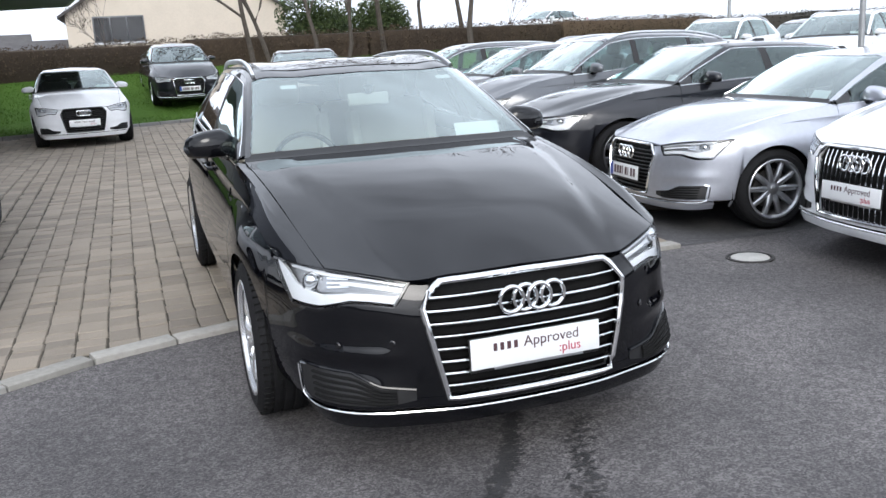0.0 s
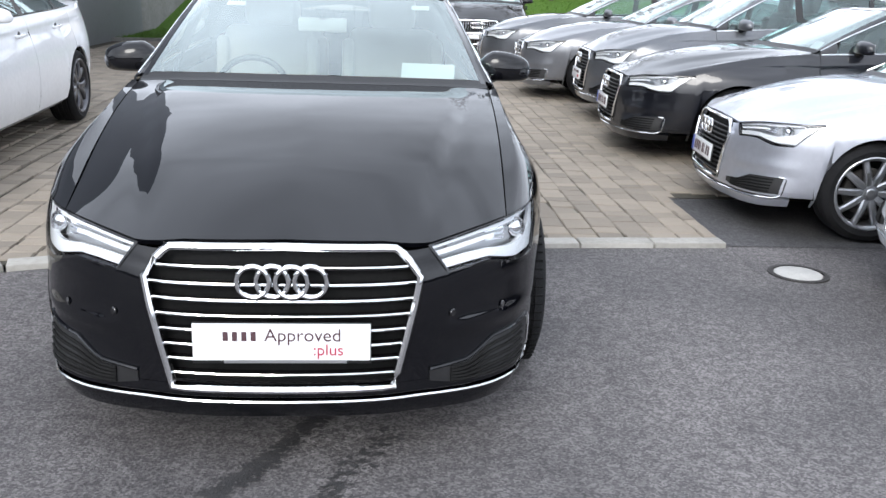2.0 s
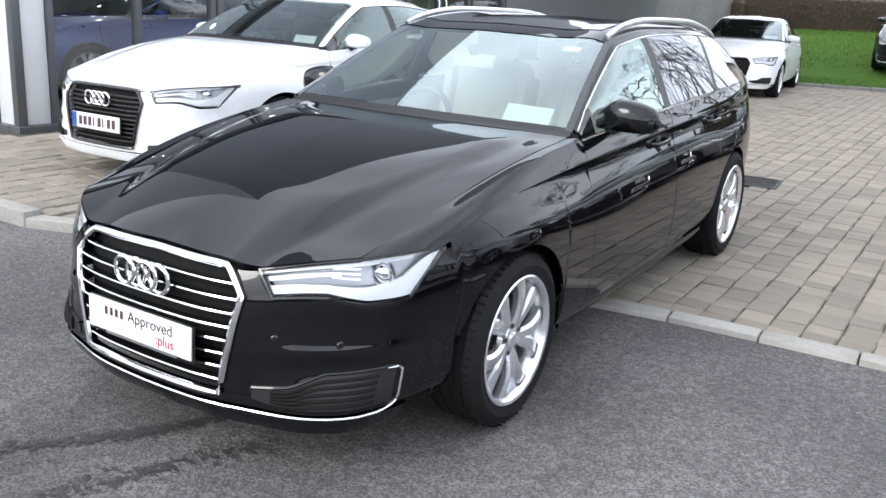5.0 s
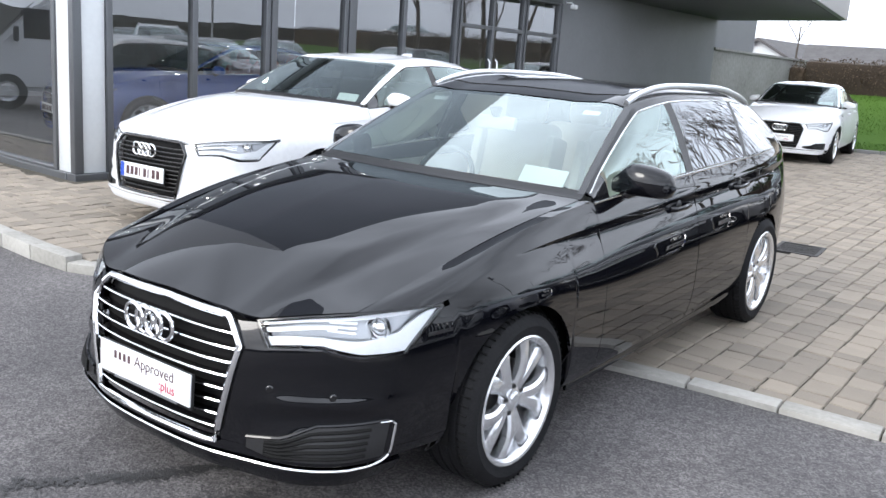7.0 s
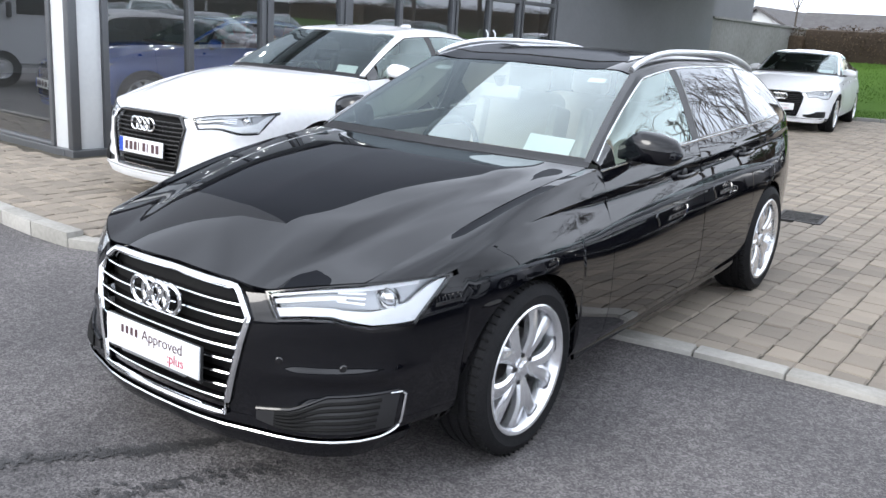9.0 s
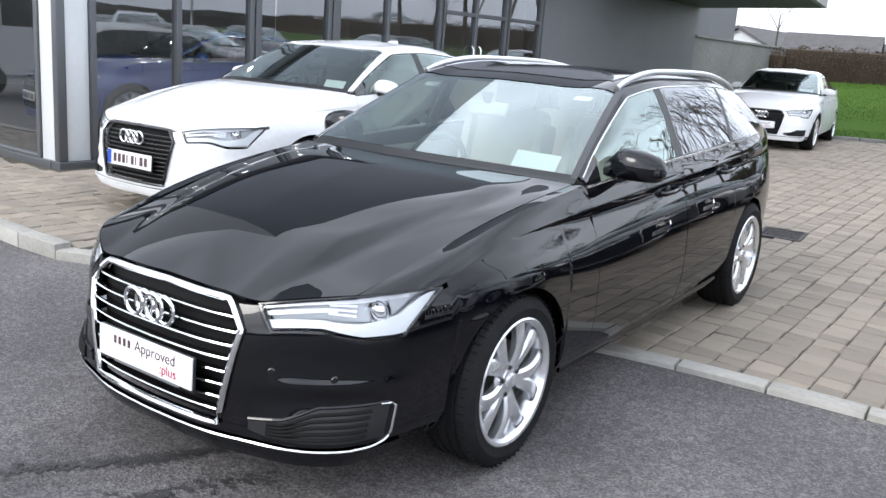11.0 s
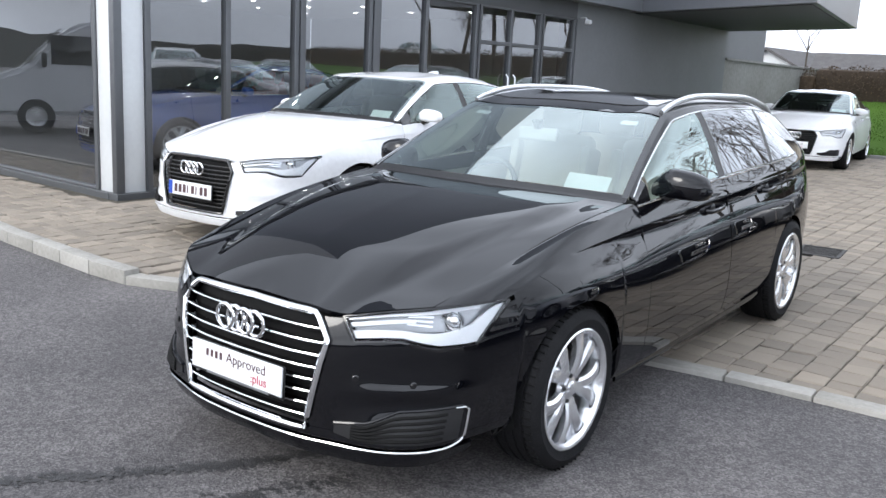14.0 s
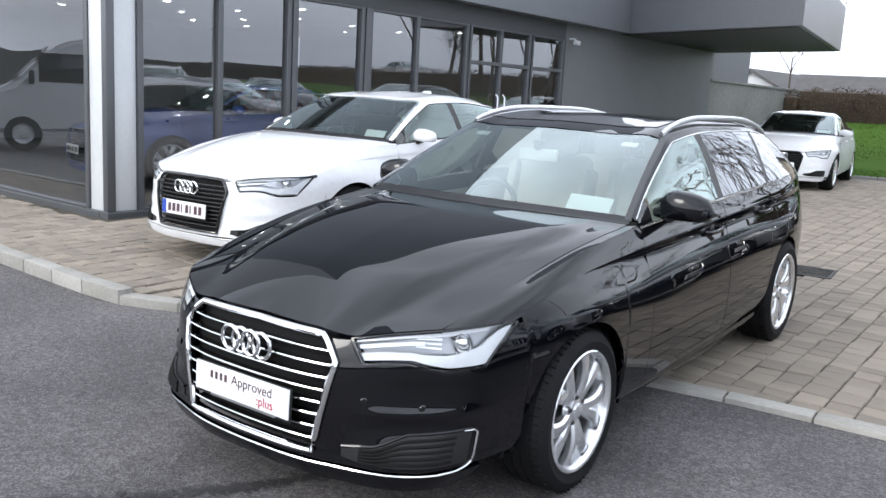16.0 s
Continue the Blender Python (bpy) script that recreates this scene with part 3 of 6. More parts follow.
def wheel_parts(car, S, x, y, side, look_of, detail):
    """One road wheel: tyre with its tread, rim with spokes, hub cap, bolts and brake disc."""
    r, w = S.wheel, 0.225
    rim = r * 0.722
    m = Matrix.Translation((x, y, r)) @ (Matrix.Identity(4) if side > 0 else Matrix.Diagonal((-1, 1, 1, 1)))
    flip = side < 0
    wheel = new("wheel")
    wheel.parent = car
    wheel.matrix_basis = Matrix.Translation((x, y, r)) @ pose(0, 0, 0, random.uniform(0, 72), 0, look_of.get("steer", 0) if y < 1 else 0)
    k = -1 if flip else 1

    def put(name, bm, mat, label=""):
        if flip:
            bmesh.ops.scale(bm, vec=(-1, 1, 1), verts=bm.verts)
            bmesh.ops.reverse_faces(bm, faces=bm.faces)
        return part(name, bm, mat, wheel, label, sharp=35)

    bm = bmesh.new()
    tread = [(rim, -w), (rim + .02, -w - .004), (r * .86, -w - .012), (r * .955, -w + .004), (r * .985, -w + .02)]
    for g in range(4):
        c = -w + .045 + g * (w - .09) / 3
        tread += [(r, c - .008), (r - .008, c - .006), (r - .008, c + .006), (r, c + .008)]
    tread += [(r * .985, -.02), (r * .955, -.004), (r * .86, .012), (rim + .02, .004), (rim, 0)]
    lathe(bm, tread, 72 if detail else 36)
    bmesh.ops.reverse_faces(bm, faces=bm.faces)
    put("tyre", bm, "rubber")
    if detail:
        bm = bmesh.new()
        for i in range(64):
            a = 2 * math.pi * i / 64
            box(bm, -.0026, .0026, -.020, .020, -.004, .0050, m=pose(0, 0, 0, math.degrees(a) + 90) @ Matrix.Translation((-.028, 0, r - .004)) @ pose(0, 0, 0, 0, 0, 90))
        put("tread_pattern", bm, "under")["kind"] = "stuff"
    bm = bmesh.new()
    lathe(bm, [(rim - .012, -w + .01), (rim - .02, -w * .5), (rim - .014, -.03), (rim + .004, -.006), (rim + .010, .004), (rim + .004, .008), (rim - .006, .004), (rim - .016, -.012)], 60 if detail else 32)
    put("rim", bm, look_of["rim"])
    n, style = look_of.get("spokes", (5, "pair"))
    bm = bmesh.new()
    for i in range(n):
        for off in ((-1, 1) if style == "pair" else (0,)):
            rows = []
            for t in np.linspace(0, 1, 9):
                rad = .045 + (rim - .052) * t
                spread = off * (.15 + .19 * t * t)
                ang = 2 * math.pi * i / n + spread
                wid = (.024 + .006 * t + .011 * t**3) if style == "pair" else (.024 - .006 * t)
                d = -.030 + .020 * math.sin(math.pi * min(1, t * 1.05)) * .6 + .010 * t
                cx, cz = rad * math.cos(ang), rad * math.sin(ang)
                tx, tz = -math.sin(ang), math.cos(ang)
                rows.append([(d - .030, cx - tx * wid, cz - tz * wid), (d - .006, cx - tx * wid, cz - tz * wid), (d + .004, cx - tx * wid * .55, cz - tz * wid * .55), (d + .004, cx + tx * wid * .55, cz + tz * wid * .55), (d - .006, cx + tx * wid, cz + tz * wid), (d - .030, cx + tx * wid, cz + tz * wid)])
            sheet(rows, bm=bm)
    put("spokes", bm, look_of["rim"])
    bm = bmesh.new()
    lathe(bm, [(.0, -.012), (.026, -.013), (.030, -.016), (.031, -.022), (.070, -.030), (.078, -.05)], 32)
    bmesh.ops.reverse_faces(bm, faces=bm.faces)
    put("hub_cap", bm, look_of["rim"])
    if detail:
        for i in range(5):
            bm = bmesh.new()
            a = 2 * math.pi * (i + .5) / 5
            lathe(bm, [(0, -.020), (.009, -.020), (.011, -.032)], 8, Matrix.Translation((0, .056 * math.cos(a), .056 * math.sin(a))))
            put("wheel_bolt", bm, "trim")
    bm = bmesh.new()
    lathe(bm, [(0, -.075), (.15, -.075), (.152, -.095), (0, -.095)], 36)
    put("brake_disc", bm, "iron")
    bm = bmesh.new()
    lathe(bm, [(0, -.16), (rim - .016, -.16)], 30)
    put("inner_barrel", bm, "under")


def build_car(name, m, label, group="", paint_mat="black_paint", style="estate", size=(1, 1, 1), lift=0.0, wheel=.335, rim="alloy", spokes=(5, "pair"), rails=True,
              grille="bars", plate="board", detail=False, front=1.0, seats="grey_cloth", sheet_card=True, steer=0, chrome=True, lamps="lamp_white"):
    car = thing(name, m, label, "car", group)
    S = Shape(style, *size, wheel)
    S.lift, S.front = lift, front
    sx, sy, sz = size
    wy = (0.0, 2.912)
    zc, ra = (wheel - lift) / sz, (wheel + .033) / sz
    both = ((1, False), (-1, True))
    N = 2 if detail else 1
    look_of = dict(rim=rim, spokes=spokes, steer=steer)

    def skin(nm, rows, mat, rim_in=.014, lbl="", turn=False):
        """The same panel on both sides of the car."""
        P = np.array(rows)
        for sgn, fl in both:
            part(nm, sheet(mirrored(P) if fl else P, flip=fl if turn else not fl, rim=rim_in), mat, car, lbl, sharp=24)

    def panel(nm, vs, lo, hi, nu, mat, front=None, back=None, rim_in=.014, lbl=""):
        """A skin between the stations vs and between u = lo(v) and hi(v); front and back slant its ends."""
        rows = []
        v0, v1 = vs[0], vs[-1]
        for v in vs:
            row = []
            a, b = (lo(v) if callable(lo) else lo), (hi(v) if callable(hi) else hi)
            for u in across(a, b, nu):
                t = (v - v0) / (v1 - v0)
                vv = v + (front(u) if front else 0) * (1 - t) + (back(u) if back else 0) * t
                row.append(S.at(vv, u))
            rows.append(row)
        skin(nm, rows, mat, rim_in, lbl)

    def strip(nm, line, r, mat, flat=1.0, seg=6, lbl=""):
        for sgn, fl in both:
            part(nm, tube(bmesh.new(), [(p[0] * sgn, p[1], p[2]) for p in line], r, seg, flat=flat), mat, car, lbl)

    arch = lambda v: max(S.arch(v, wy[0], ra, zc), S.arch(v, wy[1], ra, zc))
    g = .0035
    # body panels
    lt = lambda s: float(np.interp(s, [.52, .62, .71, .80, .88, .95, 1.0], [.727, .744, .757, .766, .771, .774, .772]))
    lb = lambda s: float(np.interp(s, [.52, .585, .68, .755, .82, .865, .925, .960, 1.0], [.648, .650, .659, .660, .641, .629, .630, .638, .655]))
    front_v = lambda u: float(np.interp(u, [0, 2.95, 3.3, 4, 5], [-.388, -.388, -.410, -.515, -.615]))

    def fender_point(v, u):
        t = (v + .615) / (.65 + .615)
        vv = v + (front_v(u) + .615) * (1 - t)
        p = np.array(S.at(vv, u))
        if u > 2.95 and v < .0:
            sn = float(np.interp(u, [2.95, 3.3, 4, 5], [1.0, .986, .925, .838]))
            zz = lt(sn) + .007
            ease = min(1.0, (u - 2.95) / .22)
            p = p + (np.array(S.nose(sn, zz)) - np.array(S.at(front_v(u), u))) * (-v / .615) ** 2 * ease * ease * (3 - 2 * ease)
        return p

    rows = []
    for v in stations(-.615, .65, 18 * N, [(0, ra)]):
        hi = 4.985 if v < .60 else 4.985 - (v - .60) * 18.0
        lo = arch(v + (front_v(1.5) + .615) * (1 - (v + .615) / 1.265))
        rows.append([fender_point(v, u) for u in across(lo, hi, 14 * N)])
    skin("fender", rows, paint_mat)

    def bonnet_point(v, x_k):
        """x_k runs from -1 to 1 across the bonnet."""
        u = 7 - abs(x_k) * (7 - 5.012)
        p = np.array(S.at(v, u))
        if v < -.22:
            q = np.array(S.at(-.615, u))
            sn = q[0] / sx / NOSE_X[-1] * 1.018
            ze = float(np.interp(sn, [0, .36, .44, .52, .62, .71, .80, .88], [.746, .746, .738, .735, .752, .765, .774, .779]))
            p = p + (np.array(S.nose(sn, ze)) - q) * ((-.22 - v) / .395) ** 2.2
        return (math.copysign(p[0], x_k), p[1], p[2])

    ks = np.linspace(-1, 1, 24 * N + 1)
    part("bonnet", sheet([[bonnet_point(v, k) for k in ks] for v in np.linspace(-.615, .60, 20 * N)], rim=.018), paint_mat, car, sharp=24)
    B, C = 1.73, 2.62
    panel("front_door", stations(.65 + g, B - g, 14 * N), .35, 3.97, 14 * N, paint_mat)
    panel("rear_door", stations(B + g, 2.86, 12 * N, [(wy[1], ra)]), lambda v: max(.35, arch(v)), 3.97, 14 * N, paint_mat)
    panel("rear_quarter", stations(2.86 + 2 * g, 3.80, 12 * N, [(wy[1], ra)]), lambda v: arch(v), 3.97, 14 * N, paint_mat)
    panel("sill", stations(.40, 2.60, 10, []), 0, .33, 3, "trim" if detail else paint_mat)
    # greenhouse: pillars, roof and glass
    wind_b, wind_t = .664, 1.315
    panel("roof_side", stations(.66, 3.62, 40), 4.90, 4.995, 2, paint_mat, rim_in=.02)
    roof_end = 3.60 if style == "estate" else (2.45 if style == "saloon" else 2.35)
    P = [[S.at(v, u) for u in np.linspace(5.0, 7, 8 * N)] + [S.world(-x, y, z) for x, y, z in [S.section(v, u) for u in np.linspace(7, 5.0, 8 * N)[1:]]] for v in np.linspace(wind_t, roof_end, 22)]
    part("roof", sheet(P, flip=True, rim=.02), paint_mat, car, sharp=24)
    if detail:
        for a, b in ((1.46, 2.02), (2.05, 2.66)):
            P = [[np.add(S.at(v, u), (0, 0, .004)) for u in np.linspace(5.35, 7, 8)] + [np.add(S.world(-x, y, z), (0, 0, .004)) for x, y, z in [S.section(v, u) for u in np.linspace(7, 5.35, 8)[1:]]] for v in np.linspace(a, b, 8)]
            part("glass_roof_panel", sheet(P, flip=True, rim=.006), "gloss", car, "dark panoramic glass roof panel")
    P = [[S.at(v, u) for u in np.linspace(5.118, 7, 10)] + [S.world(-x, y, z) for x, y, z in [S.section(v, u) for u in np.linspace(7, 5.118, 10)[1:]]] for v in np.linspace(wind_b, wind_t - .012, 12)]
    screen = part("windscreen", sheet(P, flip=True), "screen_glass", car, sharp=60)
    screen.visible_shadow = False
    # the dark printed border of the windscreen, and the posts beside it
    panel("windscreen_post", stations(.644, wind_t, 14), 4.997, 5.115, 3, paint_mat if not detail else "gloss", rim_in=.02)
    P = [[S.at(v, u) for u in np.linspace(5.0, 7, 12)] + [S.world(-x, y, z) for x, y, z in [S.section(v, u) for u in np.linspace(7, 5.0, 12)[1:]]] for v in np.linspace(.606, wind_b - .002, 5)]
    part("scuttle_panel", sheet(P, flip=True, rim=.02), "trim", car)
    panes = [("front_side_window", .78, B - .047, lambda u: 0.06 * (u - 4), None, "side_glass"), ("rear_side_window", B + .047, C - .027, None, lambda u: .10 * (u - 4), "dark_glass" if detail else "side_glass")]
    end = dict(estate=3.24, saloon=3.05, fastback=3.15)[style]
    panes.append(("quarter_window", C + .037, end, lambda u: .10 * (u - 4), lambda u: -.34 * (u - 4) if style == "estate" else -.42 * (u - 4), "dark_glass" if detail else "side_glass"))
    for nm, a, b, f, k, mat in panes:
        panel(nm, stations(a, b, 8), 4.03, 4.89, 6, mat, front=f, back=k, rim_in=0)
    for o in car.children:
        if "window" in o.name:
            o.visible_shadow = False
    panel("door_pillar", stations(B - .045, B + .045, 4), 4.0, 4.9, 5, "trim", rim_in=.02)
    panel("rear_pillar_trim", [C - .025, C + .005, C + .035], 4.0, 4.9, 5, "trim", front=lambda u: .10 * (u - 4), back=lambda u: .10 * (u - 4), rim_in=.02)
    panel("rear_post", stations(end, 3.80 if style == "estate" else end + .5, 6), 3.97, 4.91, 6, paint_mat, front=(lambda u: -.34 * (u - 4)) if style == "estate" else (lambda u: -.42 * (u - 4)), rim_in=.02)
    panel("mirror_sail", stations(.655, .80, 4), 3.99, 4.90, 4, "gloss", rim_in=.012)
    # tail
    if style == "estate":
        P = [[S.at(v, u) for u in np.linspace(4.9, 7, 9)] + [S.world(-x, y, z) for x, y, z in [S.section(v, u) for u in np.linspace(7, 4.9, 9)[1:]]] for v in np.linspace(3.61, 3.92, 6)]
        part("rear_window", sheet(P, flip=True, rim=.02), "dark_glass", car)
    else:
        P = [[S.at(v, u) for u in np.linspace(4.98, 7, 9)] + [S.world(-x, y, z) for x, y, z in [S.section(v, u) for u in np.linspace(7, 4.98, 9)[1:]]] for v in np.linspace(roof_end + .01, 3.16, 8)]
        part("rear_window", sheet(P, flip=True, rim=.02), "dark_glass", car)
        P = [[S.at(v, u) for u in np.linspace(3.97, 7, 12)] + [S.world(-x, y, z) for x, y, z in [S.section(v, u) for u in np.linspace(7, 3.97, 12)[1:]]] for v in np.linspace(3.17, 3.90, 8)]
        part("boot_lid", sheet(P, flip=True, rim=.02), paint_mat, car)
    tail = [S.section(3.80, u) for u in np.linspace(0, 4.98, 24)]
    P = [[S.world(x * k, 3.80 + (.17 - .10 * abs(z - .6)) * math.sqrt(max(0, 1 - k**4)) * (1 if abs(k) < 1 else 0), z) for k in np.linspace(1, -1, 21)] for x, y, z in tail]
    part("tailgate", sheet(P, flip=True), paint_mat, car)
    if style != "estate" or detail:
        panel("rear_lamp", stations(3.66, 3.80, 4), 2.75, 3.6, 4, "red_lens", rim_in=.01)
    # bumper and nose
    zt = lambda s: float(np.interp(s, [0, .46, .516, .580, .68, .755, .82, .865, .925, .945, .992, 1.0], [.718, .718, .722, .643, .652, .653, .634, .622, .623, .632, .766, .770]))
    gx = [(.304, .338), (.35, .349), (.45, .372), (.56, .397), (.645, .414), (.698, .376), (.730, .335)]
    edge = lambda z: float(np.interp(z, [a for a, _ in gx], [b for _, b in gx]))
    rows = []
    for b in np.linspace(0, 1, 14 * N):
        row = []
        zg = .308 + (.700 - .308) * b
        s0 = (edge(zg) + .004) / NOSE_X[-1]
        for s in [*np.linspace(s0, .512, 5 * N), *np.linspace(.516, .584, 6), *np.linspace(.60, .955, 14 * N), *np.linspace(.963, 1, 5 * N)]:
            z = float(np.interp(b, [0, .72, 1], [.308, .583, zt(s)]))
            row.append(S.nose(s, z))
        rows.append(row)
    skin("bumper_corner", rows, paint_mat, .02, turn=True)
    rows = [[S.nose(s, z) for s in np.linspace(0, 1, 30)] for z in (.272, .288, .3065)]
    skin("bumper_lip", rows, paint_mat, .02, turn=True)
    rows = [[S.nose(s, z) for s in np.linspace(0, .955, 30)] for z in (.190, .208, .228, .246)]
    skin("lower_lip", rows, paint_mat, .03, turn=True)
    # fender wing between lamp, bumper and arch
    hook = [(t, .257) for t in np.linspace(0, .902, 30)] + [(.902 + .034 * math.sin(t), .294 - .037 * math.cos(t)) for t in np.linspace(.2, math.pi / 2, 7)] + [(.937, z) for z in np.linspace(.305, .392, 6)] + [(.930, .403), (.912, .406)]
    strip("bumper_chrome", [np.add(S.nose(s, z), (.001, -.004, 0)) for s, z in hook], .0050, "chrome" if chrome else paint_mat)
    # grille: frame, backing, bars
    top = [(x, .730) for x in np.linspace(-.30, .30, 13)]
    hexa = [(x, z) for z, x in gx[:-1]]
    loop = hexa + [(.360, .714), (.338, .728)] + top[::-1] + [(-.338, .728), (-.360, .714)] + [(-x, z) for x, z in hexa[::-1]] + [(x, .302) for x in np.linspace(-.30, .30, 9)]
    def on_nose(x, z, d=0.0):
        s = abs(x) / NOSE_X[-1] / even(LEAN_Z, LEAN_S, z)
        p = S.nose(s, z)
        return Vector((math.copysign(p[0], x), p[1] + d, p[2]))
    fr = tube(bmesh.new(), [on_nose(x, z, -.010) for x, z in loop], .0125 if detail else .012, 8, closed=True)
    part("grille_frame", fr, "chrome" if chrome else "gloss", car, "chrome grille frame" if chrome else "")
    rows = [[on_nose(x * (edge(z) + .004), z, .045) for x in np.linspace(-1, 1, 17)] for z in np.linspace(.302, .734, 14)]
    part("grille_back", sheet(rows, flip=True), "under", car)
    rows_n = 8 if detail or grille == "bars" else 11
    if grille == "upright":
        for x in np.linspace(-.36, .36, 17):
            part("grille_bar", tube(bmesh.new(), [on_nose(x, z, .006) for z in np.linspace(.315, .705 if abs(x) < .32 else .635, 9)], .006, 6), "chrome", car)
    else:
        for i in range(rows_n):
            z = .347 + i * (.676 - .347) / (rows_n - 1)
            w = edge(z) - .012
            part("grille_bar", tube(bmesh.new(), [on_nose(x, z, .002) for x in np.linspace(-w, w, 19)], .0052, 8, flat=1.5), "chrome" if grille == "bars" else "trim", car)
            if detail:
                part("grille_blade", sheet([[on_nose(x, z - .004, d) for x in np.linspace(-w, w, 13)] for d in (.004, .04)], rim=.006), "gloss", car)
    # badge of four linked rings
    bm = bmesh.new()
    R, gap = .0475, .0565
    zb = .645
    yb = on_nose(0, zb).y - .028
    for i in range(4):
        cx = (i - 1.5) * gap
        ring = [(cx * sx + R * math.cos(t) * sx, yb + .004 * (i % 2), zb * sz + lift + R * math.sin(t)) for t in np.linspace(0, 2 * math.pi, 33)[:-1]]
        tube(bm, ring, .0080, 8, closed=True, up=(0, -1, 0))
    part("ring_badge", bm, "chrome", car, "chrome badge of four linked rings")
    # number plate or dealer board
    py, pz, tilt = on_nose(0, .46).y - .024, .466 * sz + lift, -3.0
    pm = pose(0, py, pz, 90 + tilt)
    holder = part("plate_holder", box(bmesh.new(), -.263, .263, -.070, .058, -.016, -.004, .004, m=pm), "trim", car)
    board = part("dealer_board" if plate == "board" else "number_plate", box(bmesh.new(), -.26, .26, -.057, .057, -.004, .003, .0015, m=pm), "plate", car, "white printed dealer board" if plate == "board" else "white registration plate with dark bars")
    if plate == "board":
        for k in range(4):
            x = -.172 + .027 * k
            part("print_bar", boxes((x, x + .015, .004, .033, .0032, .0040), m=pm), "ink", board)
        text_mesh("printed_word", "Approved", .056, "ink", pm @ Matrix.Translation((-.052, .004, .0036)), board)
        text_mesh("printed_word", ":plus", .050, "red_ink", pm @ Matrix.Translation((.090, -.040, .0036)), board)
        part("print_strip", boxes((-.17, .19, -.066, -.058, -.004, .002), m=pm), "satin", board)
    else:
        part("plate_band", boxes((-.258, -.212, -.054, .054, .0032, .0042), m=pm), "euro", board)
        for i in range(8):
            x = -.185 + i * .052
            part("plate_mark", boxes((x, x + (.014 if i in (3, 5) else .036), -.033, .033, .0032, .0045), m=pm), "ink", board)
    # headlamps
    for sgn, fl in both:
        lamp = new("headlamp")
        lamp.parent = car
        lamp["label"] = "clear headlamp with bright light guide"
        mir = lambda P: mirrored(P) if fl else np.array(P)
        slant = lambda s, t: s + .062 * (1 - t) * max(0.0, 1 - (s - .52) / .20) - .050 * (1 - t) * max(0.0, 1 - (.996 - s) / .14)
        def lamp_grid(t0, t1, d, s0=.524, s1=.991, n=34, rows_=7):
            out = []
            for t in np.linspace(t0, t1, rows_):
                row = []
                for s in np.linspace(s0, s1, n):
                    s = slant(s, t)
                    z = lb(s) + (lt(s) - lb(s)) * t
                    x, y, zz = S.nose(s, z)
                    row.append((x - d * .55, y + d, zz))
                out.append(row)
            return mir(out)
        def band(t0, t1, d, s0, s1, n=30, rows_=5):
            """A strip of the lamp between two heights that change along it."""
            out = []
            for k in np.linspace(0, 1, rows_):
                row = []
                for s in np.linspace(s0, s1, n):
                    t = t0(s) + (t1(s) - t0(s)) * k
                    s = slant(s, t)
                    x, y, zz = S.nose(s, lb(s) + (lt(s) - lb(s)) * t)
                    row.append((x - d * .55, y + d, zz))
                out.append(row)
            return mir(out)
        flat = lambda c: (lambda s: c)
        ramp_ = lambda *kv: (lambda s: float(np.interp(s, kv[::2], kv[1::2])))
        part("lamp_housing", sheet(lamp_grid(-.04, 1.04, .055), flip=fl), "lamp_body", lamp)
        part("lamp_rim", sheet(lamp_grid(-.07, .0, -.001, .520, .992, rows_=3), flip=fl, rim=.03), "gloss", lamp)
        part("lamp_rim", sheet(lamp_grid(1.0, 1.04, -.001, .520, .992, rows_=3), flip=fl, rim=.03), "gloss", lamp)
        part("lamp_rim", sheet(lamp_grid(-.05, 1.03, -.001, .515, .525, 3, 5), flip=fl, rim=.05), "gloss", lamp)
        part("lamp_rim", sheet(lamp_grid(-.05, 1.0, -.001, .989, .994, 3, 5), flip=fl, rim=.05), "gloss", lamp)
        lens = part("lens", sheet(lamp_grid(.0, 1.0, -.002, .523, .992), flip=fl), "lens_glass", lamp)
        lens.visible_shadow = False
        part("light_guide", sheet(band(flat(.06), ramp_(.53, .36, .62, .36, .70, .33, .78, .31, .84, .34, .90, .40, .95, .52, .972, .90, .99, .95), .014, .530, .986, 50), flip=fl, rim=.012), "drl", lamp)
        part("light_guide", sheet(band(ramp_(.53, .50, .70, .52, .80, .56), ramp_(.53, .66, .70, .66, .80, .68), .020, .532, .79), flip=fl, rim=.012), "drl", lamp)
        part("light_guide", sheet(band(ramp_(.53, .78, .80, .80, .93, .88), flat(.96), .016, .530, .95), flip=fl, rim=.012), "drl", lamp)
        for t0 in (.46, .58, .70):
            part("reflector", sheet(band(flat(t0), flat(t0 + .06), .030, .76, .84, 10, 3), flip=fl, rim=.008), "lamp_white", lamp)
        part("reflector", sheet(band(flat(.34), flat(.84), .044, .60, .95), flip=fl), "lamp_body", lamp)
        c = np.array(S.nose(.888, .714)) + (-.012, .022, 0)
        bm = bmesh.new()
        lathe(bm, [(.0, .010), (.018, .007), (.030, -.002), (.034, -.012), (.036, -.004), (.041, -.004), (.042, -.03)], 24, Matrix.Translation((c[0] * sgn, c[1], c[2])) @ pose(0, 0, 0, 0, 0, -90 + 22 * sgn))
        part("projector", bm, "chrome", lamp, "round glass projector lens")
    # lower air intakes
    it = lambda s: float(np.interp(s, [.52, .66, .69, .76, .925], [.335, .350, .362, .397, .404]))
    ib = lambda s: float(np.interp(s, [.52, .62, .925], [.302, .286, .286]))
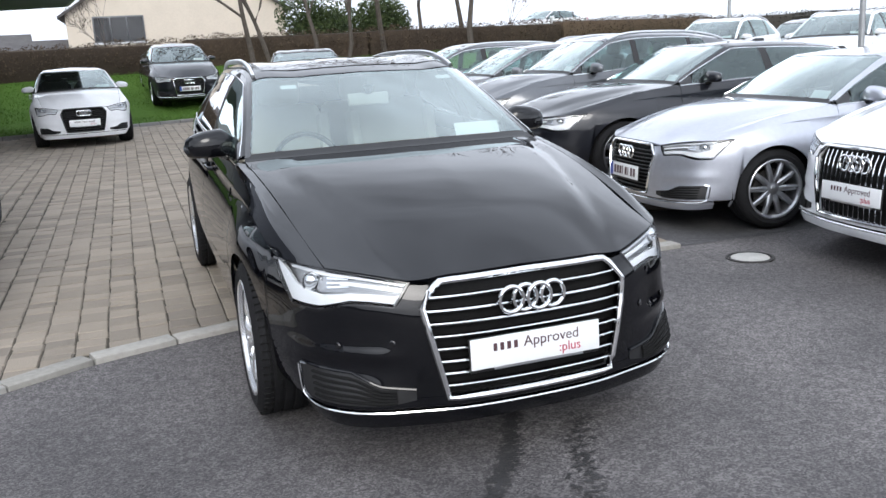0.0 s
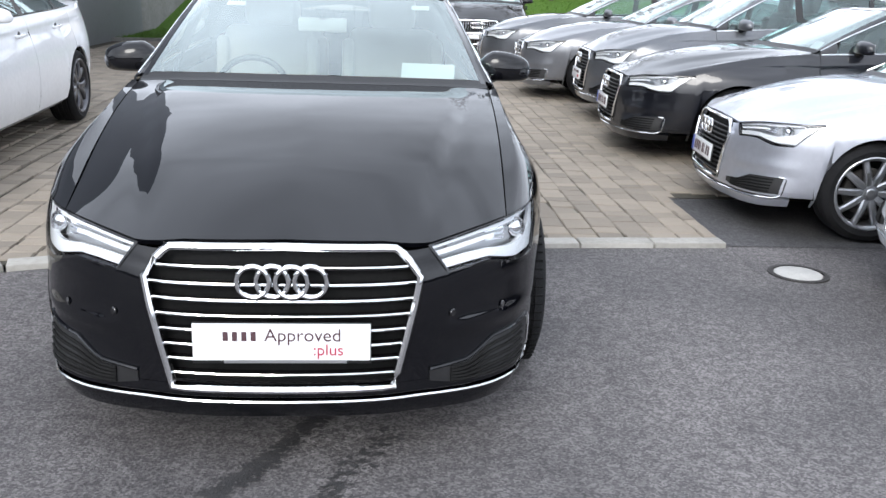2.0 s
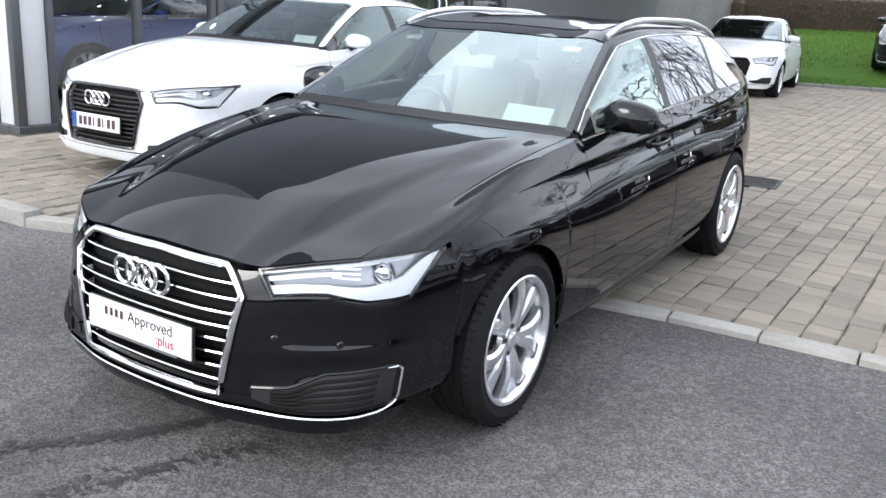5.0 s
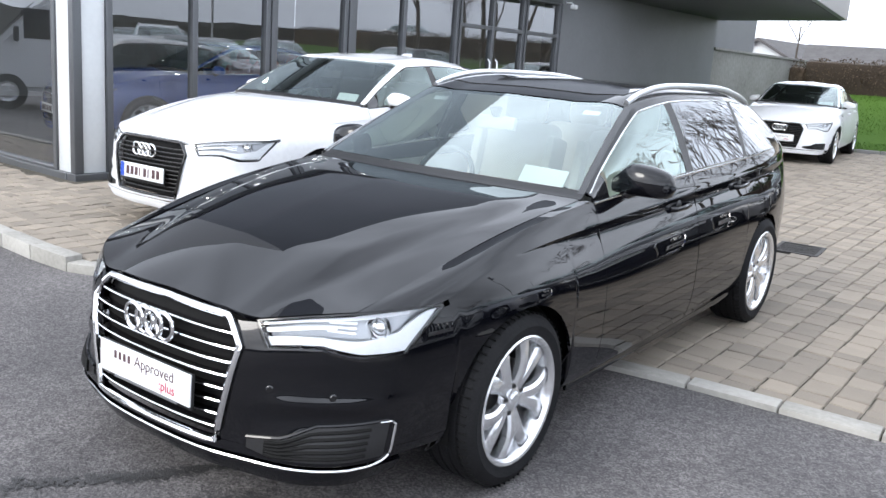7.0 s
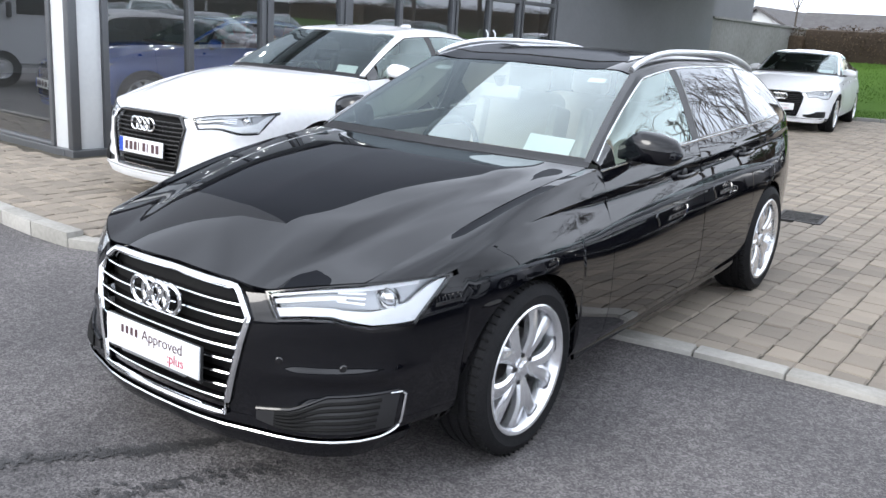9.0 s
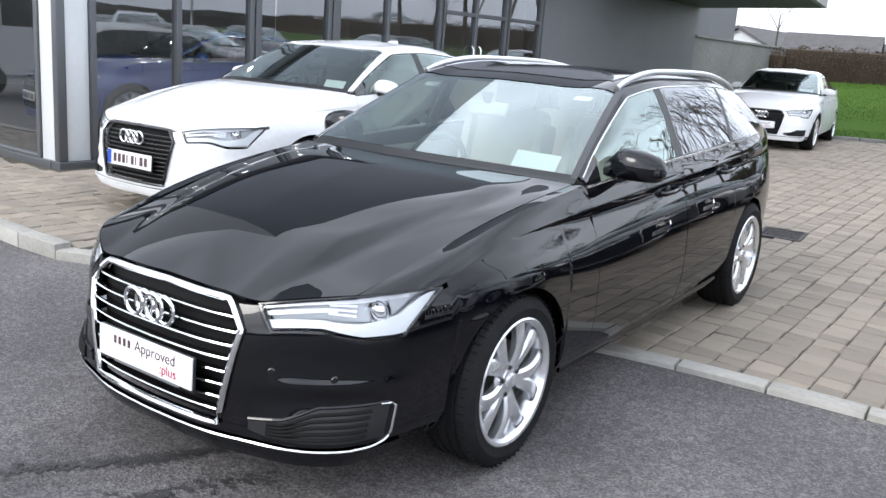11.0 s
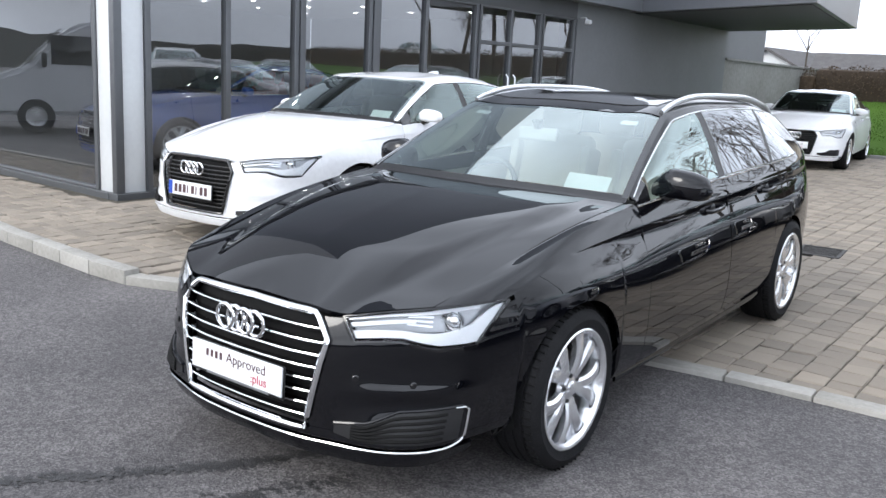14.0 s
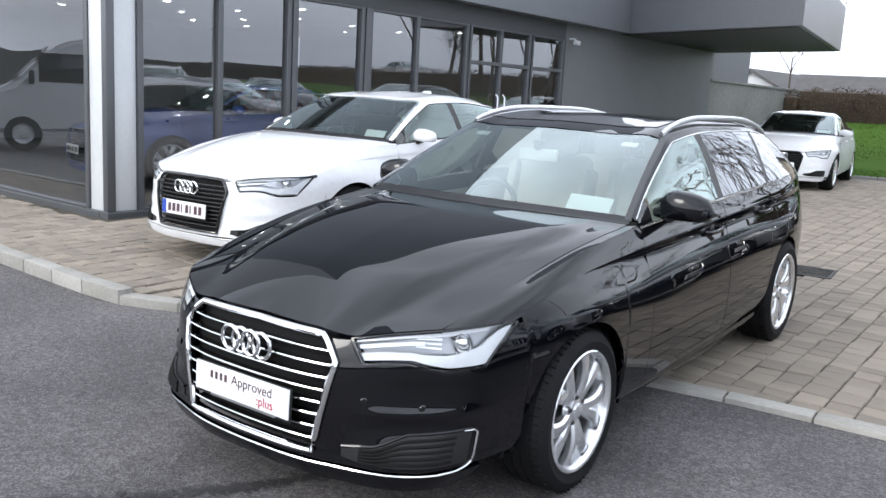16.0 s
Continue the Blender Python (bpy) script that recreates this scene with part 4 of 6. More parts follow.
    for sgn, fl in both:
        mir = lambda P: mirrored(P) if fl else np.array(P)
        grid = [[np.add(S.nose(s, ib(s) + (it(s) - ib(s)) * t), (0, -.004, 0)) for s in np.linspace(.52, .928, 18)] for t in np.linspace(0, 1, 6)]
        vent = part("air_intake", sheet(mir(grid), flip=fl, rim=.02), "trim", car)
        for t in np.linspace(.14, .86, 5):
            line = [np.add(S.nose(s, ib(s) + (it(s) - ib(s)) * t), (0, -.008, 0)) for s in np.linspace(.60, .90, 11)]
            part("intake_slat", tube(bmesh.new(), [(p[0] * sgn, p[1], p[2]) for p in line], .006, 6), "under", vent)
        if detail:
            line = [np.add(S.nose(s, it(s) + .006), (0, -.004, 0)) for s in np.linspace(.52, .925, 16)]
            part("intake_edge", tube(bmesh.new(), [(p[0] * sgn, p[1], p[2]) for p in line], .006, 6), paint_mat, vent)
    # trim lines round the side windows, roof rails, handles
    bright = "chrome" if chrome else "gloss"
    strip("window_trim", [S.at(v, 3.99) for v in np.linspace(.66, end + .02, 30)], .007, bright, .6)
    strip("window_trim", [S.at(v, 4.895 - .5 * max(0, .80 - v)) for v in np.linspace(.66, end - .25, 40)], .0065, bright, .6)
    strip("door_gap", [np.add(S.at(.65, u), (-.006, 0, 0)) for u in np.linspace(.4, 3.95, 12)], .003, "under")
    strip("door_gap", [np.add(S.at(B, u), (-.006, 0, 0)) for u in np.linspace(.4, 3.95, 12)], .003, "under")
    if detail:
        strip("sill_blade", [np.add(S.at(v, .55), (.012, 0, 0)) for v in np.linspace(.45, 2.5, 12)], .018, paint_mat, .5)
    if rails:
        line = [np.add(S.at(v, 5.12), (0, 0, .030 - .03 * (2 * t - 1) ** 8)) for t, v in [(k / 29, 1.36 + (3.42 - 1.36) * k / 29) for k in range(30)]]
        strip("roof_rail", line, .017, "satin", .75, 8, "satin aluminium roof rail")
    for v in (1.52, 2.44):
        for sgn, fl in both:
            a = np.array(S.at(v - .10, 2.86)), np.array(S.at(v, 2.86)), np.array(S.at(v + .10, 2.86))
            line = [a[0], a[0] + (.026, .012, 0), a[1] + (.034, 0, 0), a[2] + (.026, -.012, 0), a[2]]
            hd = part("door_handle", tube(bmesh.new(), [(p[0] * sgn, p[1], p[2]) for p in line], .0125, 8, flat=.8), paint_mat, car)
            bm = bmesh.new()
            lathe(bm, [(.0, .006), (.03, .005), (.036, .001)], 16, Matrix.Translation((a[1][0] * sgn - (.004 if sgn > 0 else -.004), a[1][1], a[1][2])) @ (pose(0, 0, 0, 0, 0, 0) if sgn > 0 else pose(0, 0, 0, 0, 0, 180)))
            part("handle_cup", bm, "trim", hd)
    # door mirrors
    for sgn, fl in both:
        base = np.array(S.at(.96, 4.02))
        c = base + np.array((.088, .032, .044))
        T_, shrink = [0, .12, .3, .55, .8, .93, 1], 1.0 if detail else .80
        rows = []
        for t in (0, .06, .12, .2, .3, .4, .5, .6, .7, .8, .88, .94, .98, 1):
            up, dn = float(spline(T_, [.034, .066, .096, .092, .074, .052, .006], t)), float(spline(T_, [.034, .044, .050, .052, .050, .042, .006], t))
            up, dn = up * shrink, dn * shrink
            fw, bk = shrink * float(spline(T_, [.045, .052, .074, .086, .072, .046, .004], t)), .036 * min(1, .5 + 3 * min(t, 1), .1 + 8 * (1 - t))
            row = []
            for a in np.linspace(0, 2 * math.pi, 25)[:-1]:
                ca, sa = math.copysign(abs(math.cos(a)) ** .72, math.cos(a)), math.copysign(abs(math.sin(a)) ** .72, math.sin(a))
                row.append(((c[0] - .150 + (.150 + .132 * shrink) * t) * sgn, c[1] + ca * (bk if ca > 0 else fw) + .024 * (t - .5), c[2] - .004 + sa * (up if sa > 0 else dn) - .012 * max(0.0, 1 - t / .35) ** 1.5))
            rows.append(row + row[:1])
        bm = sheet(rows)
        bmesh.ops.remove_doubles(bm, verts=bm.verts, dist=1e-5)
        for end_ring in (rows[0], rows[-1]):
            bm.faces.new([min(bm.verts, key=lambda q: (q.co - Vector(p)).length) for p in end_ring[:-1]])
        bmesh.ops.recalc_face_normals(bm, faces=bm.faces)
        mr = part("door_mirror", bm, paint_mat, car)
        arm = [base + (-.02, .0, -.014), base + (.012, .012, .004), base + (.050, .03, .016)]
        part("mirror_foot", tube(bmesh.new(), [(p[0] * sgn, p[1], p[2]) for p in arm], [.036, .032, .026], 8, flat=1.0), "gloss", mr)
        gl = bmesh.new()
        box(gl, min((c[0] - .07) * sgn, (c[0] + .088 * shrink) * sgn), max((c[0] - .07) * sgn, (c[0] + .088 * shrink) * sgn), c[1] + .034, c[1] + .042, c[2] - .040 * shrink, c[2] + .056 * shrink, .002)
        part("mirror_glass", gl, "mirror", mr)
    # parking sensors and the roof aerial
    for sn, zz in (((.60, .515), (.80, .500)) if detail else ()):
        for sgn, fl in both:
            c = S.nose(sn, zz)
            bm = bmesh.new()
            lathe(bm, [(0, .004), (.010, .004), (.012, .001), (.014, 0)], 14, Matrix.Translation((c[0] * sgn, c[1] - .001, c[2])) @ pose(0, 0, 0, 0, 0, -90 + sgn * (38 if sn < .7 else 58)))
            part("parking_sensor", bm, "gloss", car)
    fin_v = roof_end - .22
    y, z = S.section(fin_v, 7)[1:]
    rows = [[W0 for W0 in (S.world(k * .024 * (1 - t * .8), y + .10 - .17 * (1 - t) * f + .0, z + .062 * t - .004) for f in np.linspace(0, 1, 5))] for k in (-1, 1) for t in ((0, .5, 1) if k < 0 else (1, .5, 0))]
    part("roof_fin", sheet(rows), paint_mat, car)
    # under the skin
    for nm, r in (("floor_pan", (-.78, .78, .55, 2.42, .20, .62)), ("engine_tray", (-.46, .46, -.70, .548, .24, .60)), ("boot_floor", (-.58, .58, 2.422, 3.72, .25, .70))):
        part(nm, box(bmesh.new(), r[0] * sx, r[1] * sx, r[2] * sy * (S.front if r[2] < 0 else 1), r[3] * sy, r[4] * sz + lift, r[5] * sz + lift, .01), "under", car)
    for y in wy:
        for sgn, fl in both:
            bm = bmesh.new()
            rr = (ra * sz) * .995
            lathe(bm, [(rr, .872 * sx), (rr, .60 * sx), (.05, .58 * sx)], 24, Matrix.Translation((0, y * sy, zc * sz + lift)), radians(-12), radians(192))
            if fl:
                bmesh.ops.scale(bm, vec=(-1, 1, 1), verts=bm.verts)
            part("arch_liner", bm, "under", car)
    for y in wy:
        for sgn, fl in both:
            wheel_parts(car, S, sgn * (.934 if detail else .915) * sx, y * sy, sgn, look_of, detail)
    # cabin
    W = S.world
    prof = [(.60, .93), (.66, .985), (.80, 1.0), (1.02, .985), (1.10, .93), (1.12, .80), (1.05, .60)]
    P = [[W(x, y - .06 * (1 - (x / .78) ** 2), z - .02 * abs(x)) for x in np.linspace(-.76, .76, 13)] for y, z in prof]
    part("dashboard", sheet(P, rim=.02), "dash", car)
    def seat(cx, cy, wide=.26, back=.62):
        st = new("seat")
        st.parent = car
        m4 = lambda *a: Matrix.Translation(W(cx, cy, 0)) @ pose(*a)
        part("cushion", box(bmesh.new(), -wide, wide, -.28, .24, -.09, .09, .06, 3, m=m4(0, -.05, .52 * sz + lift, 6)), seats, st)
        part("backrest", box(bmesh.new(), -wide, wide, -.07, .07, 0, back, .06, 3, m=m4(0, .22, .56 * sz + lift, -14)), seats, st)
        for s in (-1, 1):
            part("side_bolster", box(bmesh.new(), s * wide - .035, s * wide + .035, -.12, .07, .08, back - .08, .03, 2, m=m4(0, .22, .56 * sz + lift, -14)), seats, st)
        part("headrest", box(bmesh.new(), -.14, .14, -.05, .05, 0, .19, .045, 3, m=m4(0, .36, (.56 * sz) + (back - .02) + lift, -10)), seats, st)
    for cx in (-.37, .37):
        seat(cx, 1.62)
    for cx in (-.40, .40):
        seat(cx, 2.50, .30, .56)
    wm = Matrix.Translation(W(-.37, 1.16, .90)) @ pose(0, 0, 0, 66)
    bm = tube(bmesh.new(), [wm @ Vector((.185 * math.cos(t), .185 * math.sin(t), 0)) for t in np.linspace(0, 2 * math.pi, 29)[:-1]], .016, 8, closed=True)
    steering = part("steering_wheel", bm, "trim", car)
    part("wheel_boss", box(bmesh.new(), -.075, .075, -.06, .06, -.03, .02, .02, m=wm), "trim", steering)
    for a in (0, 180, 270):
        t = radians(a)
        part("wheel_spoke", tube(bmesh.new(), [wm @ Vector((r_ * math.cos(t), r_ * math.sin(t), 0)) for r_ in (.06, .18)], .014, 6, flat=.6), "trim", steering)
    part("headlining", sheet([[np.add(S.at(v, u), (0, 0, -.035)) for u in np.linspace(5.05, 7, 7)] + [np.add(W(-x, y, z), (0, 0, -.035)) for x, y, z in [S.section(v, u) for u in np.linspace(7, 5.05, 7)[1:]]] for v in np.linspace(wind_t + .03, roof_end, 8)]), "headliner", car)
    part("door_card", sheet([[W(sgn_, y, z) for y in np.linspace(.75, 3.3, 6)] for sgn_, z in ((.80, .30), (.82, .70), (.80, .95))]), seats, car)
    part("door_card", sheet([[W(-sgn_, y, z) for y in np.linspace(.75, 3.3, 6)] for sgn_, z in ((.80, .30), (.82, .70), (.80, .95))]), seats, car)
    # inner mirror with its stalk
    y, z = S.section(1.18, 7)[1:]
    im = part("inner_mirror", box(bmesh.new(), -.12, .12, -.012, .016, -.035, .035, .012, m=Matrix.Translation(W(0, y + .04, z - .09)) @ pose(0, 0, 0, -12)), "trim" if not detail else "headliner", car)
    part("mirror_stalk", tube(bmesh.new(), [W(0, y + .03, z - .012), W(0, y + .035, z - .06)], [.035, .018], 8), "trim", im)
    if sheet_card:
        p = S.section(.80, 5.42)
        cm = Matrix.Translation(W(.52, .735, 1.062)) @ pose(0, 0, 0, 56, 0, -6)
        part("price_card", box(bmesh.new(), -.125, .125, -.055, .055, -.001, .001, m=cm), "paper", car, "white price card behind the windscreen")
        for x_ in (-.50,) if not detail else (-.44, .50):
            q = S.section(1.24, 7 - abs(x_) / .62 * 1.72)
            part("screen_sticker", box(bmesh.new(), -.045, .045, -.02, .02, -.001, .001, m=Matrix.Translation(W(x_, q[1] + .012, q[2] - .02)) @ pose(0, 0, 0, 26, 0, 0)), "paper", car)
    for sgn in (-1, 1):
        line = [W(sgn * .02 + sgn * k * .50, .565 - .07 + .10 * k * k - .02, 1.035 - .02 * k + .0) for k in np.linspace(0, 1, 8)]
        part("wiper", tube(bmesh.new(), line, .008, 6), "trim", car)
    return car
# ---- the ground ----
KERB = [(-40, 1.6), (-8.0, .62), (-4.7, .27), (-3.3, .22), (-2.85, .24), (-2.35, .46), (-1.75, .90), (-.95, 1.17), (1.07, 1.505), (2.37, 1.585)]


def kerb_y(x):
    return float(np.interp(x, [a for a, _ in KERB], [b for _, b in KERB])) if x < 2.371 else 2.85


def grass_y(x):
    return float(np.interp(x, [-9, -4.3, -1.6, .6, 6, 40], [15.2, 16.3, 17.2, 18.0, 19.2, 24]))


def rise(x, y):
    """Height of the yard: flat tarmac in front, the paved part climbs gently away from it."""
    y = min(y, 34.0)
    h = 0.0150 * max(0.0, y - 1.3)
    if y > 17.5:
        h += 0.010 * (y - 17.5)
    if y > 19.5:
        h += 0.18 * (min(y, 25.5) - 19.5)
    dip = max(0.0, 1 - ((x - .1) / 2.2) ** 2) * max(0.0, 1 - ((y + .3) / 1.6) ** 2)
    return h - 0.028 * dip ** 0.8


def paved_z(x, y):
    t = min(1.0, max(0.0, (-2.2 - x) / 0.9))
    return rise(x, y) + .018 + 0.075 * t * t * (3 - 2 * t) * max(0.0, min(1.0, 2.2 - y / 6))


def ground_sheet():
    xs = sorted({*np.round(np.arange(-12, 12.01, .3), 3), 2.37, 2.374, *[s * d for s in (-1, 1) for d in (14, 17, 22, 30, 45, 80, 150, 400, 1200)]})
    ds = sorted({*np.round(np.arange(-8, 0.01, .4), 3), .03, .2, *np.round(np.arange(.6, 30, .6), 3), -12, -18, -30, -60, -150, -500, -1200, 34, 40, 50, 70, 110, 200, 500, 1200})
    rows = []
    for d in ds:
        row = []
        for x in xs:
            y = d + kerb_y(x) * max(0, 1 - abs(d) / 60)
            z = rise(x, y) if abs(x) < 60 else rise(0, y)
            row.append((x, y, z - (.07 if d > .02 and y < grass_y(x) + .5 else 0)))
        rows.append(row)
    return tagged(part("ground", sheet(rows), "asphalt", sharp=60), "worn grey asphalt yard with coarse grain", "asphalt", kind="structure")


def stain_line(pts, width, n=90):
    """Tar bleeding along a repaired crack: many small flat blots."""
    rng = random.Random(5)
    bm = bmesh.new()
    for _ in range(n):
        t = rng.random() * (len(pts) - 1)
        i = min(int(t), len(pts) - 2)
        f = t - i
        x = pts[i][0] * (1 - f) + pts[i + 1][0] * f + rng.gauss(0, width)
        y = pts[i][1] * (1 - f) + pts[i + 1][1] * f + rng.gauss(0, width)
        r = rng.uniform(.003, .012)
        k = rng.randint(6, 9)
        z = rise(x, y) + .0042 + rng.random() * .001
        bm.faces.new([bm.verts.new((x + r * rng.uniform(.5, 1.2) * math.cos(2 * math.pi * a / k) * 1.5, y + r * rng.uniform(.5, 1.2) * math.sin(2 * math.pi * a / k), z)) for a in range(k)])
    return tagged(part("tar_stain", bm, "tar", smooth=False), "dark tar bleeding through the asphalt joint", "stain", kind="stuff")


ground_sheet()
stain_line([(.12, -.50), (-.03, -.85), (-.20, -1.15), (-.52, -1.62), (-.75, -1.9)], .022, 900)
stain_line([(.34, -.70), (.22, -.95), (.08, -1.30), (-.05, -1.7)], .03, 220)
# the darker tarmac bay under the parked cars
bm = bmesh.new()
sheet([[(x, y, rise(x, y) + .004) for x in np.linspace(2.375, 9.0, 14)] for y in np.linspace(1.62, 2.80, 4)], bm=bm)
tagged(part("asphalt_patch", bm, "patch"), "darker newer asphalt beside the paving", "asphalt", kind="structure")
# round drain cover
cover = thing("drain_cover", Matrix.Translation((2.60, 1.10, rise(2.6, 1.1))), "round pale concrete drain cover flush in the asphalt", "drain cover")
bm = bmesh.new()
lathe(bm, [(0, .008), (.125, .008), (.13, .004), (.13, -.02)], 32, pose(0, 0, 0, 0, -90, 0))
part("cover_disc", bm, "cover", cover)
bm = bmesh.new()
lathe(bm, [(.138, -.02), (.138, .008), (.165, .007), (.168, -.02)], 32, pose(0, 0, 0, 0, -90, 0))
part("cover_rim", bm, "iron", cover)
# gully grate in the paving
grate = thing("gully_grate", Matrix.Translation((.33, 5.60, paved_z(.33, 5.6) + .004)) @ pose(0, 0, 0, 1, 0, 6), "dark iron gully grate set in the block paving", "grate")
part("grate_frame", boxes((-.2, .2, -.24, -.21, -.03, .006), (-.2, .2, .21, .24, -.03, .006), (-.2, -.17, -.21, .21, -.03, .006), (.17, .2, -.21, .21, -.03, .006)), "iron", grate)
for i in range(9):
    part("grate_bar", box(bmesh.new(), -.17, .17, -.195 + i * .046, -.175 + i * .046, -.03, .004), "iron", grate)
part("grate_pit", box(bmesh.new(), -.17, .17, -.21, .21, -.04, -.035), "under", grate)

# ---- large structure: showroom ----
FX = -5.75


def slab(name, mat, label, category, rows, bevel=.004, sharp=40):
    bm = bmesh.new()
    for r in rows:
        box(bm, *r, bevel=bevel, seg=1)
    return tagged(part(name, bm, mat, sharp=sharp), label, category, kind="structure")


def prism(name, mat, label, category, plan, z0, z1):
    bm = bmesh.new()
    lo, hi = [bm.verts.new((x, y, z0)) for x, y in plan], [bm.verts.new((x, y, z1)) for x, y in plan]
    bm.faces.new(lo[::-1])
    bm.faces.new(hi)
    for i in range(len(plan)):
        j = (i + 1) % len(plan)
        bm.faces.new((lo[i], lo[j], hi[j], hi[i]))
    bmesh.ops.recalc_face_normals(bm, faces=bm.faces)
    bmesh.ops.bevel(bm, geom=bm.edges[:], offset=.006, segments=1, affect="EDGES")
    return tagged(part(name, bm, mat, smooth=False), label, category, kind="structure")


SILL, HEAD = .16, 2.64
slab("plinth", "frame", "dark grey metal plinth under the showroom glass", "plinth", [(FX - .10, FX + .06, 1.88, 11.0, -.1, SILL), (-16, FX - .102, 1.87, 2.03, -.1, SILL)])
slab("showroom_floor", "shop_floor", "smooth grey tiled showroom floor", "floor", [(-16, FX - .11, 2.04, 14, 0, .14)])
slab("wall_showroom_back", "shop_wall", "plain grey inner showroom wall", "wall", [(-16.3, -16.0, 1.9, 14, 0, 3.3), (-15.99, FX - .4, 14.0, 14.2, 0, 3.3)])
slab("ceiling", "shop_wall", "plain pale showroom ceiling", "ceiling", [(-15.99, FX - .11, 2.04, 13.99, 2.86, 2.924)])
slab("wall_entrance", "facade", "plain dark grey rendered wall beside the entrance", "wall", [(FX - .35, FX, 11.0, 18.2, -.1, 3.6)])
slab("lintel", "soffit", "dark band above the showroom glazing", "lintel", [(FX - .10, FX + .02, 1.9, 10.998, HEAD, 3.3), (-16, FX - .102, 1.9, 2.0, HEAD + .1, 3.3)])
prism("fascia", "fascia", "blue-grey metal roof fascia over the glass front", "fascia", [(FX + .25, 1.7), (FX + .25, 13.05), (FX - .30, 13.3), (-16, 13.3), (-16, 1.7)], 2.93, 7.6)
prism("canopy", "fascia", "blue-grey metal canopy jutting from the roof", "canopy", [(-5.49, 13.05), (-1.75, 11.45), (-2.62, 17.35), (-6.0, 18.6), (-6.6, 13.4)], 2.93, 3.85)
# a thin sheet just below the canopy, coloured darker than its sides
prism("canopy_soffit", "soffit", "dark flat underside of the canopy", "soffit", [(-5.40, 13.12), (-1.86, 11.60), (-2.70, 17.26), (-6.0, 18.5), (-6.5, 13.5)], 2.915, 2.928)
slab("wall_garden", "blockwall", "weathered rendered garden wall behind the showroom", "wall", [(FX - .25, FX - .02, 18.21, 26.0, 0, 2.22), (FX - .30, FX + .03, 18.21, 26.05, 2.221, 2.28)])
slab("wall_rear_block", "facade", "plain grey rear block of the showroom", "wall", [(-12, FX - .40, 14.3, 22, 0, 3.3)])


def window_bay(name, a, b, z0, z1, axis, at, mullions=(), transoms=(), label="tall showroom window in dark grey frame"):
    """Glazing between a and b along an axis, with frame bars and one pane per field."""
    w = tagged(new(name), label, "window", kind="structure")
    def bar(a0, a1, c0, c1, nm="window_frame"):
        r = (at - .05, at + .05, a0, a1, c0, c1) if axis == "y" else (a0, a1, at - .05, at + .05, c0, c1)
        part(nm, box(bmesh.new(), *r, .006, 1), "frame", w)
    edges = [a, *mullions, b]
    for i, e in enumerate(edges):
        bar(e - .035, e + .035, z0, z1)
    for lo, hi in zip(edges, edges[1:]):
        zs = [z0, *transoms, z1]
        for z in zs:
            bar(lo + .0352, hi - .0352, max(z0, z - .03), min(z1, z + .03))
        for c0, c1 in zip(zs, zs[1:]):
            r = (at - .006, at + .006, lo + .03, hi - .03, c0 + .02, c1 - .02) if axis == "y" else (lo + .03, hi - .03, at - .006, at + .006, c0 + .02, c1 - .02)
            bm = bmesh.new()
            vs = [(at, r[2], r[4]), (at, r[3], r[4]), (at, r[3], r[5]), (at, r[2], r[5])] if axis == "y" else [(r[0], at, r[4]), (r[1], at, r[4]), (r[1], at, r[5]), (r[0], at, r[5])]
            bm.faces.new([bm.verts.new(v) for v in vs])
            pane = part("pane", bm, "shop_glass", w)
            pane.visible_shadow = False
    return w


window_bay("window_1", 2.30, 4.36, SILL, HEAD, "y", FX - .02, (3.33,))
window_bay("window_2", 4.47, 5.66, SILL, HEAD, "y", FX - .02)
window_bay("window_3", 5.82, 8.02, SILL, HEAD, "y", FX - .02, (6.82,))
window_bay("window_4", 9.90, 10.93, SILL, HEAD, "y", FX - .02, (), (2.08,))
window_bay("door_1", 8.10, 9.82, SILL, HEAD, "y", FX - .02, (8.96,), (2.08,), "glazed double entrance door in dark frame")
window_bay("window_5", -15.9, FX - .36, SILL, HEAD + .1, "x", 1.95, (-13.6, -11.2, -8.8))
for name, r in (("corner_column", (FX - .30, FX - .045, 1.985, 2.26, SILL, 3.0)),):
    col = thing(name, Matrix.Identity(4), "white square column behind a dark corner post", "column", kind="structure")
    part("column_shaft", box(bmesh.new(), *r, .01), "column", col)
    part("column_face", box(bmesh.new(), FX - .043, FX - .005, 2.00, 2.262, SILL, 3.0, .006), "column", col)
    part("column_face", box(bmesh.new(), FX - .32, FX - .062, 1.92, 1.983, SILL, 3.0, .006), "column", col)
    part("corner_post", box(bmesh.new(), FX - .060, FX + .03, 1.90, 1.998, SILL, 3.0, .01), "frame", col)
for y0, y1 in ((4.362, 4.468), (5.662, 5.818), (8.022, 8.098), (9.822, 9.898), (10.932, 10.998)):
    slab("mullion_cover", "frame", "dark grey metal cover between window bays", "mullion", [(FX - .08, FX + .05, y0 + .037, y1 - .037, SILL, HEAD)])
for h in (8.86, 9.06):
    hd = part("door_handle", tube(bmesh.new(), [(FX + .03, h, .75), (FX + .075, h, .80), (FX + .075, h, 1.55), (FX + .03, h, 1.60)], .014, 8), "satin", bpy.data.objects["door_1"])
